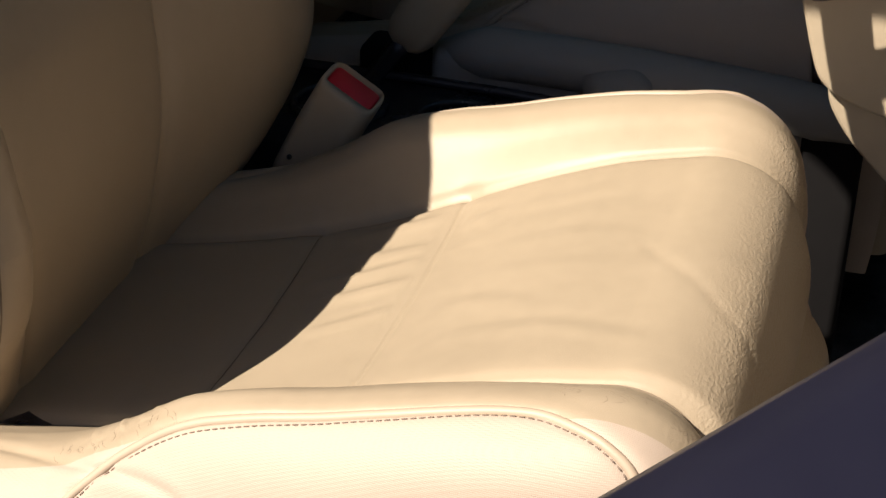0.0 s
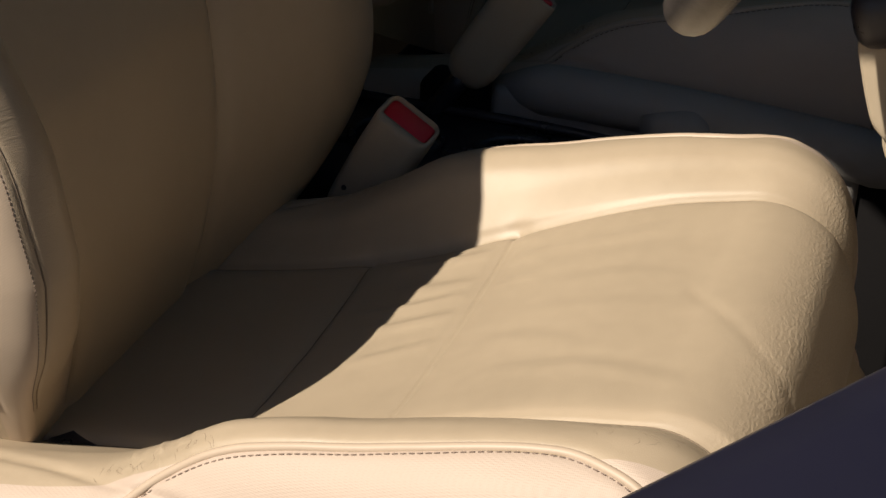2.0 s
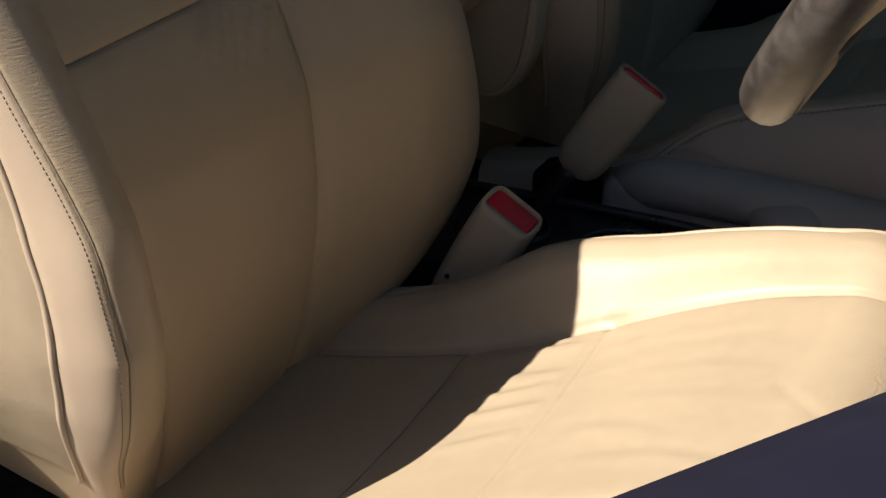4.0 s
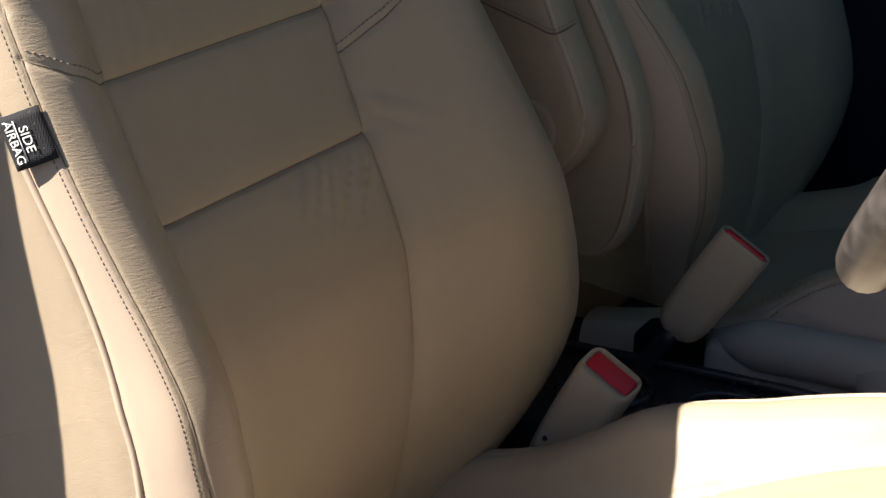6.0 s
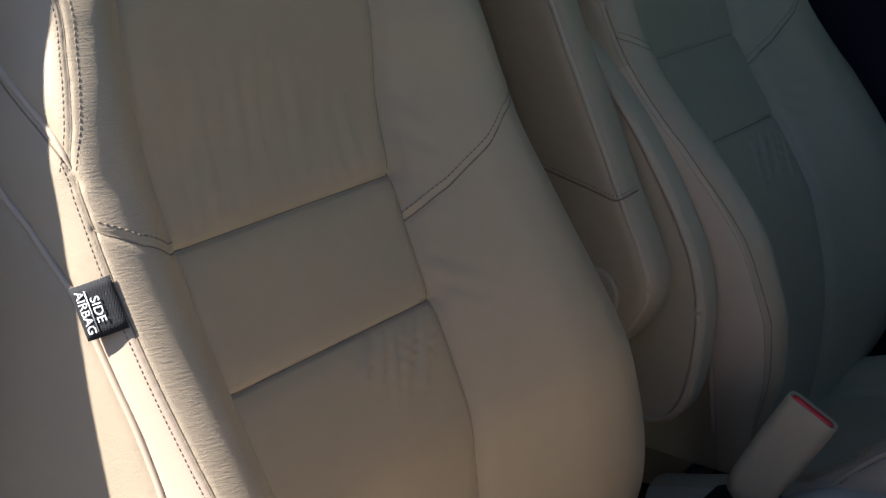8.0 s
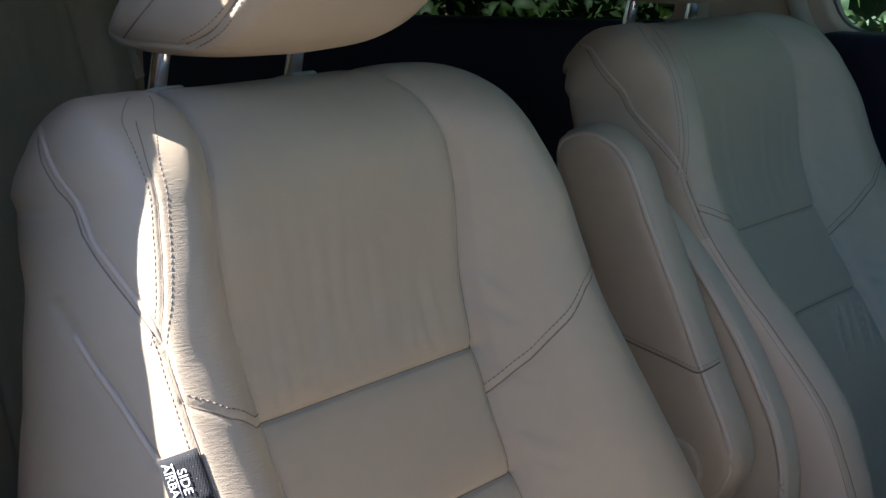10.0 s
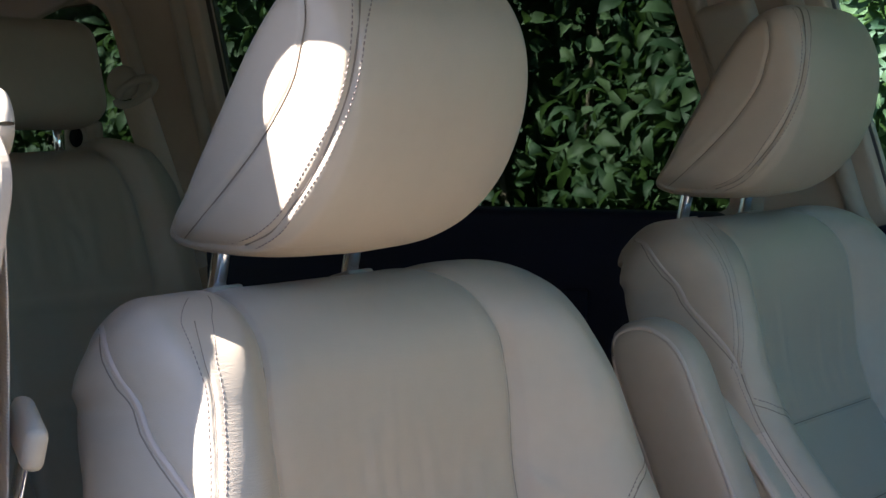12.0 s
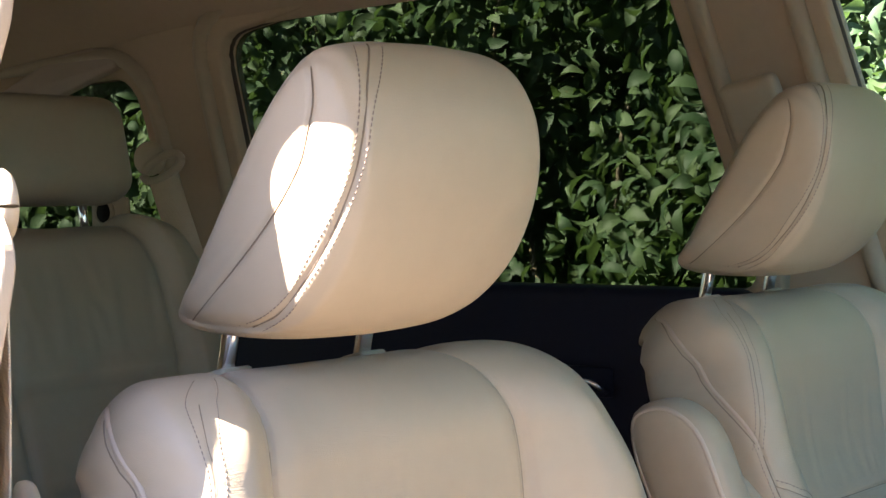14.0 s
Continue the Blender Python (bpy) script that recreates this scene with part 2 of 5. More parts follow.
def box_bm(size, bevel=0.004, segments=3, m=None, taper=None):
    """A bevelled box centred on its middle. taper: scale of the top face in x and y."""
    bm = bmesh.new()
    bmesh.ops.create_cube(bm, size=1)
    for v in bm.verts:
        v.co = Vector((v.co.x * size[0], v.co.y * size[1], v.co.z * size[2]))
        if taper and v.co.z > 0:
            v.co.x, v.co.y = v.co.x * taper[0], v.co.y * taper[1]
    if bevel:
        bmesh.ops.bevel(bm, geom=bm.edges[:], offset=bevel, segments=segments, affect="EDGES", profile=0.5)
    if m is not None:
        bm.transform(m)
    return bm


def slab(outline, depth, axis="y", at=0.0, holes=(), bevel=0.0):
    """A flat piece with an outline in the two other axes (x, z for y), given depth along the axis, with real openings."""
    cv = bpy.data.curves.new("outline", "CURVE")
    cv.dimensions, cv.fill_mode, cv.extrude, cv.bevel_depth, cv.bevel_resolution = "2D", "BOTH", max(0.0005, depth / 2 - bevel), bevel, 2
    for ring in (outline, *holes):
        sp = cv.splines.new("POLY")
        sp.points.add(len(ring) - 1)
        for p, q in zip(sp.points, ring):
            p.co = (q[0], q[1], 0, 1)
        sp.use_cyclic_u = True
    ob = bpy.data.objects.new("outline", cv)
    me = bpy.data.meshes.new_from_object(ob)
    bm = bmesh.new()
    bm.from_mesh(me)
    bpy.data.objects.remove(ob)
    bpy.data.curves.remove(cv)
    bpy.data.meshes.remove(me)
    if axis == "y":
        m = Matrix(((1, 0, 0, 0), (0, 0, -1, at), (0, 1, 0, 0), (0, 0, 0, 1)))
    elif axis == "x":
        m = Matrix(((0, 0, 1, at), (1, 0, 0, 0), (0, 1, 0, 0), (0, 0, 0, 1)))
    else:
        m = Matrix(((1, 0, 0, 0), (0, 1, 0, 0), (0, 0, 1, at), (0, 0, 0, 1)))
    bm.transform(m)
    bmesh.ops.remove_doubles(bm, verts=bm.verts, dist=1e-6)
    bmesh.ops.recalc_face_normals(bm, faces=bm.faces)
    return bm


def rounded(points, r, steps=6):
    """A polygon with its corners rounded by r."""
    out, n = [], len(points)
    for i in range(n):
        p, a, b = (Vector(points[i]), Vector(points[i - 1]), Vector(points[(i + 1) % n]))
        da, db = (a - p), (b - p)
        k = min(r, da.length * 0.45, db.length * 0.45)
        s, e = p + da.normalized() * k, p + db.normalized() * k
        out += [tuple((1 - t) ** 2 * s + 2 * t * (1 - t) * p + t * t * e) for t in np.linspace(0, 1, steps)]
    return out


def inset(ring, d):
    """A closed outline moved inwards by d, to make room for a bevel."""
    p = np.array(ring, float)
    t = np.roll(p, -1, 0) - np.roll(p, 1, 0)
    n = np.stack([-t[:, 1], t[:, 0]], 1) / (np.linalg.norm(t, axis=1)[:, None] + 1e-9)
    area = (p[:, 0] * np.roll(p[:, 1], -1) - np.roll(p[:, 0], -1) * p[:, 1]).sum()
    return [tuple(q) for q in p + n * d * (1 if area > 0 else -1)]


def piled(xs, marks, fine, coarse, reach):
    """Steps from xs[0] to xs[1] that are fine near the marks."""
    x, out = xs[0], []
    while x < xs[1]:
        out.append(x)
        d = min([abs(x - m) for m in marks] + [9])
        x += fine if d < reach else min(coarse, fine + (d - reach) * 0.4)
    return np.array(out + [xs[1]])


class Skin:
    """A padded surface: rows along a path (v), columns across it (s from -1 to 1), with seams pressed in."""

    def __init__(self, rows, cols, grid, turn=1):
        self.rows, self.cols, self.g, self.turn = rows, cols, grid, turn
        self.dent = np.zeros(grid.shape[:2])
        self.norm()

    def norm(self):
        a, b = np.gradient(self.g, axis=0), np.gradient(self.g, axis=1)
        n = np.cross(b, a) * self.turn
        self.n = n / (np.linalg.norm(n, axis=2)[:, :, None] + 1e-12)

    def at(self, v, s, lift=0.0):
        v, s = np.atleast_1d(np.asarray(v, float)), np.atleast_1d(np.asarray(s, float))
        i = np.clip(np.searchsorted(self.rows, v) - 1, 0, len(self.rows) - 2)
        j = np.clip(np.searchsorted(self.cols, s) - 1, 0, len(self.cols) - 2)
        a = ((v - self.rows[i]) / (self.rows[i + 1] - self.rows[i]))[:, None]
        b = ((s - self.cols[j]) / (self.cols[j + 1] - self.cols[j]))[:, None]
        mix = lambda q: (q[i, j] * (1 - a) + q[i + 1, j] * a) * (1 - b) + (q[i, j + 1] * (1 - a) + q[i + 1, j + 1] * a) * b
        return mix(self.g) + lift * mix(self.n)

    def line(self, pts, step=0.002, lift=0.0):
        """Points along a seam given as (v, s) corners, evenly spaced on the surface."""
        p = np.array(pts, float)
        k = np.linspace(0, len(p) - 1, 400)
        q = self.at(np.interp(k, range(len(p)), p[:, 0]), np.interp(k, range(len(p)), p[:, 1]), lift)
        d = np.r_[0, np.cumsum(np.linalg.norm(np.diff(q, axis=0), axis=1))]
        u = np.linspace(0, d[-1], max(3, int(d[-1] / step)))
        return np.stack([np.interp(u, d, q[:, c]) for c in range(3)], 1)

    def press(self, line, depth, width, lip=0.0):
        """A groove along a line, with a soft lip each side."""
        flat = self.g.reshape(-1, 3)
        near = np.full(len(flat), 9.0)
        lo, hi = line.min(0) - 6 * width, line.max(0) + 6 * width
        m = np.all((flat > lo) & (flat < hi), axis=1)
        idx = np.nonzero(m)[0]
        for c in range(0, len(idx), 4000):
            q = flat[idx[c:c + 4000]]
            near[idx[c:c + 4000]] = np.sqrt(((q[:, None] - line[None]) ** 2).sum(2)).min(1)
        d = near.reshape(self.dent.shape)
        self.dent += -depth * np.exp(-(d / width) ** 2) + lip * np.exp(-((d - 2.6 * width) / (1.6 * width)) ** 2)

    def fold(self, a, b, height, width, bend=0.0):
        """One wrinkle: a soft ridge between two places (v, s), fading at its ends, with a sharper valley beside it."""
        t = np.linspace(0, 1, 40)
        v = a[0] + (b[0] - a[0]) * t + bend * np.sin(np.pi * t) * 0.3
        s = a[1] + (b[1] - a[1]) * t + bend * np.sin(np.pi * t)
        line = self.at(v, s)
        flat = self.g.reshape(-1, 3)
        m = np.nonzero(np.all((flat > line.min(0) - 5 * width) & (flat < line.max(0) + 5 * width), axis=1))[0]
        if len(m) == 0:
            return
        dd = np.sqrt(((flat[m][:, None] - line[None]) ** 2).sum(2))
        k = dd.argmin(1)
        fade = np.sin(np.pi * np.clip(t[k], 0.0, 1)) ** 0.7
        d = dd.min(1)
        tang = line[-1] - line[0]
        side = np.cross(self.n.reshape(-1, 3)[m], tang)
        sgn = np.sign(((flat[m] - line[k]) * side).sum(1))
        add = height * fade * (np.exp(-(d / width) ** 2) - 0.7 * np.exp(-((sgn * d - 1.1 * width) / (0.5 * width)) ** 2))
        out = self.dent.reshape(-1)
        out[m] += add

    def finish(self):
        self.g = self.g + self.n * self.dent[:, :, None]
        self.dent[:] = 0
        self.norm()

    def cut(self, keep):
        """Vertices and faces of the cells for which keep(v, s) holds."""
        vm, sm = (self.rows[1:] + self.rows[:-1]) / 2, (self.cols[1:] + self.cols[:-1]) / 2
        k = keep(vm[:, None] + 0 * sm[None], sm[None] + 0 * vm[:, None])
        nc = len(self.cols)
        ii, jj = np.nonzero(k)
        q = np.stack([ii * nc + jj, ii * nc + jj + 1, (ii + 1) * nc + jj + 1, (ii + 1) * nc + jj], 1)
        if self.turn < 0:
            q = q[:, ::-1]
        used, inv = np.unique(q, return_inverse=True)
        return self.g.reshape(-1, 3)[used], inv.reshape(q.shape).tolist()


def stitches(line, normal_lift, length=0.0040, gap=0.0022, r=0.00036):
    """Short raised threads along a line."""
    d = np.r_[0, np.cumsum(np.linalg.norm(np.diff(line, axis=0), axis=1))]
    at = lambda u: np.array([np.interp(u, d, line[:, c]) for c in range(3)])
    out, u = [], 0.0
    while u + length < d[-1]:
        a, b = at(u), at(u + length)
        out.append(tube(np.array([a, (a + b) / 2 + normal_lift * 0.0004, b]), np.array([0.7, 1, 0.7]) * r, 5))
        u += length + gap
    return out


# ---- front seats: built about the driver's seat, whose middle is the plane y = 0 ----
LEAN = radians(25.0)
BACK_UP = np.array([-math.sin(LEAN), 0, math.cos(LEAN)])
BACK_OUT = np.array([math.cos(LEAN), 0, math.sin(LEAN)])
BACK_O = np.array([-0.12, 0, 1.008])


def loft(path, rows, cols, profile, turn=1, roll_from=None):
    """path: (x, z) a row; profile(row index, cols) gives y and the height over the path, at each column."""
    tan = np.gradient(path, rows, axis=0)
    tan /= np.linalg.norm(tan, axis=1)[:, None]
    out = np.stack([tan[:, 1], -tan[:, 0]], 1) * turn
    if roll_from is not None:                 # over the rolled top the padding turns less than the path
        k = int(np.searchsorted(rows, roll_from))
        a = np.arctan2(out[:, 1], out[:, 0])
        a[k:] = a[k] + (a[k:] - a[k]) * 0.45
        out = np.stack([np.cos(a), np.sin(a)], 1)
    g = np.zeros((len(rows), len(cols), 3))
    for i in range(len(rows)):
        y, w = profile(i, cols)
        g[i, :, 0], g[i, :, 1], g[i, :, 2] = path[i, 0] + out[i, 0] * w, y, path[i, 1] + out[i, 1] * w
    return g


S_EDGE, S_SEAM = 0.30, 0.614        # columns of the centre panel's edge and of the seam on the bolster's crest
COLS_HALF = piled((0.0, 1.0), [S_EDGE, 0.60, 0.63, 0.66], 0.0030, 0.012, 0.026)
COLS = np.r_[-COLS_HALF[:0:-1], COLS_HALF]


DENSE = np.linspace(0, 1, 401)
BLUR = np.exp(-(np.arange(-24, 25) / 9.0) ** 2)
BLUR /= BLUR.sum()


def soft(q, s):
    """A section line smoothed along its length."""
    e = np.r_[2 * q[0] - q[24:0:-1], q, 2 * q[-1] - q[-2:-26:-1]]
    return np.interp(s, DENSE, np.convolve(e, BLUR, "valid"))


def back_skin(recline=0.0, wing=0.0):
    """recline: radians by which the foot comes forwards; wing: how much fuller the lower bolster is on the tunnel's side."""
    top, r, kink = 0.185, 0.065, 0.30
    rows = np.r_[piled((-0.34, top), [0.047, -0.046], 0.0012, 0.0016, 0.008)[:-1], np.linspace(top, top + r * 2.05, 40)]
    wv = [-0.34, -0.29, -0.23, -0.17, -0.13, 0.0, 0.09, 0.155, 0.185]
    ww = [-0.115, -0.072, -0.036, -0.015, -0.005, 0.0, 0.012, 0.033, 0.0423]
    path = np.zeros((len(rows), 2))
    for i, v in enumerate(rows):
        a = max(0.0, v - top) / r
        vv, w = min(v, top), float(pchip(wv, ww, min(v, top)))
        vv, w = vv + r * (math.sin(kink) - math.sin(kink - a)), w + r * (math.cos(kink - a) - math.cos(kink))
        p = BACK_O + BACK_UP * vv + BACK_OUT * w
        path[i] = p[0], p[2]
    tv = [-0.34, -0.30, -0.26, -0.23, -0.19, -0.10, 0.0, 0.07, 0.11, 0.14, 0.166, 0.19, 0.217, 0.235, 0.255, 0.28, 0.35]
    wo = [0.228, 0.288, 0.322, 0.331, 0.328, 0.311, 0.290, 0.272, 0.267, 0.259, 0.248, 0.235, 0.221, 0.211, 0.198, 0.180, 0.140]
    wc = [0.120, 0.152, 0.178, 0.190, 0.198, 0.204, 0.213, 0.216, 0.216, 0.213, 0.208, 0.201, 0.195, 0.188, 0.177, 0.158, 0.104]
    wp = [0.085, 0.092, 0.098, 0.104, 0.110, 0.118, 0.121, 0.124, 0.128, 0.131, 0.132, 0.130, 0.124, 0.120, 0.114, 0.106, 0.095]
    hb = [0.010, 0.026, 0.038, 0.044, 0.048, 0.050, 0.049, 0.046, 0.043, 0.039, 0.033, 0.026, 0.017, 0.010, 0.006, 0.003, 0.000]
    dp = [0.060, 0.070, 0.080, 0.082, 0.080, 0.080, 0.076, 0.070, 0.070, 0.071, 0.072, 0.072, 0.066, 0.056, 0.045, 0.034, 0.020]
    dn = [0.220, 0.235, 0.245, 0.240, 0.232, 0.205, 0.160, 0.118, 0.096, 0.090, 0.096, 0.101, 0.099, 0.092, 0.080, 0.062, 0.030]
    fix = np.array([0, .15, .27, .30, .34, .42, .50, .56, .60, .66, .73, .82, .90, .95, 1.0])

    def half(v, s, near):
        """One side: the door's side is boxy, with its seam on the corner; the other rounds over."""
        o, c, p, h, d = (float(pchip(tv, q, v)) for q in (wo, wc, wp, hb, dn if near else dp))
        if near:
            o = c + 0.013 + 0.02 * max(0.0, v - 0.19) / 0.1
        else:
            c = max(c, o - 0.030)
        e = c - p
        y = np.array([0, p * .5, p * .92, p, p + e * .10, p + e * .34, p + e * .60, p + e * .80, c, c + (o - c) * .60, o, o + .002, o - .010, o - .040, o * .3])
        w = np.array([0, 0, .001, 0, h * .14, h * .54, h * .92, h * 1.0, h * .84, h * .52, -.012, -d * .48, -d * .86, -d, -d - .004])
        if near:                              # the worn side has its crest further in, and a full round corner
            kf = e * float(pchip([-0.34, 0.14, 0.20, 0.235, 0.30], [.78, .78, .68, .46, .42], v))
            h *= float(pchip([-0.34, -0.29, -0.25, -0.20], [0.1, 0.35, 0.75, 1.0], v))
            h += wing * float(pchip([-0.34, -0.27, -0.18, 0.0, 0.06], [0.5, 1.0, 1.0, 0.3, 0.0], v))
            y[4:9] = p + kf * .12, p + kf * .43, p + kf * .77, p + kf, c
            w[4:10] = h * .14, h * .54, h * .92, h * 1.0, h * .82, h * .52
            y[11:13] = o + .003, o - .005
            return soft(pchip(fix, y, DENSE), s), soft(pchip(fix, w, DENSE), s)
        return pchip(fix, y, s), pchip(fix, w, s)

    def profile(i, cols):
        y, w = half(rows[i], np.abs(cols), False)
        yn, wn = half(rows[i], np.abs(cols), True)
        return np.where(cols < 0, -yn, y), np.where(cols < 0, wn, w)

    g = loft(path, rows, COLS, profile, 1, top)
    if recline:
        dx, dz = g[:, :, 0] + 0.12, g[:, :, 2] - 1.13
        q = recline * np.clip((1.15 - g[:, :, 2]) / 0.16, 0, 1)
        g[:, :, 0] = -0.12 + dx * np.cos(q) - dz * np.sin(q)
        g[:, :, 2] = 1.13 + dx * np.sin(q) + dz * np.cos(q)
    return Skin(rows, COLS, g)


def cushion_skin():
    px = [-0.14, -0.06, 0.03, 0.10, 0.163, 0.23, 0.275, 0.322]
    pz = [0.648, 0.662, 0.682, 0.704, 0.733, 0.763, 0.779, 0.790]
    xs = np.linspace(px[0], px[-1], 200)
    flat = np.stack([xs, pchip(px, pz, xs)], 1)
    t0 = math.atan2(pz[-1] - pz[-2], px[-1] - px[-2])
    a = np.linspace(0, radians(62) + t0, 40)[1:]
    r = 0.055
    cx, cz = px[-1] + r * math.sin(t0), pz[-1] - r * math.cos(t0)
    arc = np.stack([cx + r * np.sin(a - t0), cz + r * np.cos(a - t0)], 1)
    # below the roll the cover drops steeply to a tuck, and a second pad swells out under it
    k = np.linspace(0.002, 0.26, 130)
    fall = np.radians(pchip([0, .06, .072, .082, .092, .11, .14, .26], [62, 86, 94, 94, 48, 60, 84, 97], k))
    low = arc[-1] + np.cumsum(np.stack([np.cos(fall), -np.sin(fall)], 1), axis=0) * 0.002
    line = np.vstack([flat, arc, low])
    L = np.r_[0, np.cumsum(np.linalg.norm(np.diff(line, axis=0), axis=1))]
    lx = lambda x: float(np.interp(x, line[:200, 0], L[:200]))
    marks = [lx(0.055), lx(0.163)]
    rows = piled((0.0, L[-1]), [*marks, 0.20, L[199] + 0.10], 0.0015, 0.004, 0.012)
    path = np.stack([np.interp(rows, L, line[:, 0]), np.interp(rows, L, line[:, 1])], 1)
    front = lx(0.322)
    tv = [0, lx(-0.06), lx(0.0), lx(0.06), lx(0.11), lx(0.2), lx(0.28), front + 0.03, front + 0.09, front + 0.2, L[-1]]
    hb = [0.020, 0.021, 0.024, 0.039, 0.051, 0.034, 0.023, 0.016, 0.004, -0.016, -0.022]
    wp = [0.118, 0.120, 0.122, 0.126, 0.129, 0.134, 0.139, 0.143, 0.150, 0.160, 0.160]
    wc = [0.190, 0.192, 0.193, 0.194, 0.195, 0.197, 0.198, 0.194, 0.184, 0.176, 0.176]
    wo = [0.215, 0.222, 0.227, 0.230, 0.232, 0.234, 0.234, 0.228, 0.214, 0.200, 0.200]
    dp = [0.16, 0.17, 0.18, 0.19, 0.20, 0.21, 0.20, 0.14, 0.085, 0.075, 0.075]
    fix = np.array([0, .15, .27, .30, .34, .42, .50, .56, .60, .66, .73, .82, .90, .95, 1.0])

    def profile(i, cols):
        v = rows[i]
        o, c, p, h, d = (float(pchip(tv, q, v)) for q in (wo, wc, wp, hb, dp))
        e = c - p
        y = np.array([0, p * .5, p * .92, p, p + e * .12, p + e * .36, p + e * .60, p + e * .82, c, c + (o - c) * .55, o, o + .006, o + .006, o + .002, o - .02])
        bulge = 0.012 * min(1.0, max(0.0, (v - front) / 0.06))
        w = np.array([bulge, bulge * .85, .002 + bulge * .5, 0, h * .16, h * .52, h * .88, h * 1.0, h * .95, h * .62, -.010, -d * .45, -d * .8, -d, -d - .01])
        s = np.abs(cols)
        return np.sign(cols) * pchip(fix, y, s), pchip(fix, w, s)

    sk = Skin(rows, COLS, loft(path, rows, COLS, profile, -1), -1)
    sk.g[:, :, 2] += 0.03 * sk.g[:, :, 1]
    sk.norm()
    sk.lx = lx
    sk.front = front
    return sk


def head_skin():
    ring = 0.005 * np.array([-1, 0, -0.8]) + smooth_line([(-0.274, 0, 1.279), (-0.225, 0, 1.271), (-0.17, 0, 1.276), (-0.132, 0, 1.304), (-0.108, 0, 1.345), (-0.098, 0, 1.388), (-0.102, 0, 1.428),
                        (-0.122, 0, 1.458), (-0.152, 0, 1.456), (-0.186, 0, 1.424), (-0.225, 0, 1.365), (-0.262, 0, 1.305)], 200, True)
    mid = np.array([-0.165, 0, 1.365])
    s = np.array([0, .30, .48, .58, .66, .74, .82, .90, 1.0])
    yy = np.array([0, .058, .0965, .1035, .108, .1105, .112, .113, .1135])
    ff = np.array([1.0, .985, .93, .852, .785, .69, .55, .33, .0])
    half = np.r_[np.linspace(0, .46, 14)[:-1], np.linspace(.46, 1, 64)]
    cols = np.r_[-half[:0:-1], half]
    # the side away from the door rounds over in one sweep
    yr = np.array([0, .050, .077, .0885, .0955, .1005, .1035, .105, .1055])
    fr = np.array([1.0, .975, .915, .855, .785, .69, .55, .34, .0])
    a = np.abs(cols)
    f, y = np.where(cols < 0, pchip(s, ff, a), pchip(s, fr, a)), np.where(cols < 0, -pchip(s, yy, a), pchip(s, yr, a))
    g = np.zeros((len(ring) + 1, len(cols), 3))
    ringc = np.vstack([ring, ring[:1]])
    for j in range(len(cols)):
        g[:, j] = mid + (ringc - mid) * f[j]
        g[:, j, 1] = y[j]
    return Skin(np.linspace(0, 1, len(ringc)), cols, g)


# the piping round the side of the cushion
PIPE = [(0.10, .82), (0.14, .745), (0.174, .677), (0.201, .640), (0.228, .626), (0.27, .618), (0.328, .615), (0.39, .615), (0.45, .607), (0.472, .614), (0.488, .640), (0.503, .667), (0.521, .702), (0.535, .76), (0.542, .84)]
# on the door's side of the backrest: the long side seam that turns into piping, and the seam over the crest
MAIN = [(-0.30, .598), (-0.20, .594), (-0.135, .602), (-0.07, .611), (0.0, .614), (0.051, .618), (0.078, .622), (0.108, .629), (0.119, .638), (0.132, .665), (0.146, .692), (0.174, .748), (0.205, .786), (0.235, .794), (0.258, .788), (0.290, .772)]
CREST = [(0.114, .642), (0.135, .623), (0.160, .612), (0.205, .606), (0.235, .590), (0.262, .560)]


# the welt that parts the ribbed strip from the rear of the side
WELT = [(-0.30, .735), (-0.24, .725), (-0.169, .707), (-0.132, .707), (-0.087, .693), (-0.043, .683), (-0.005, .683), (0.04, .686), (0.06, .70), (0.09, .723), (0.114, .762), (0.136, .814)]


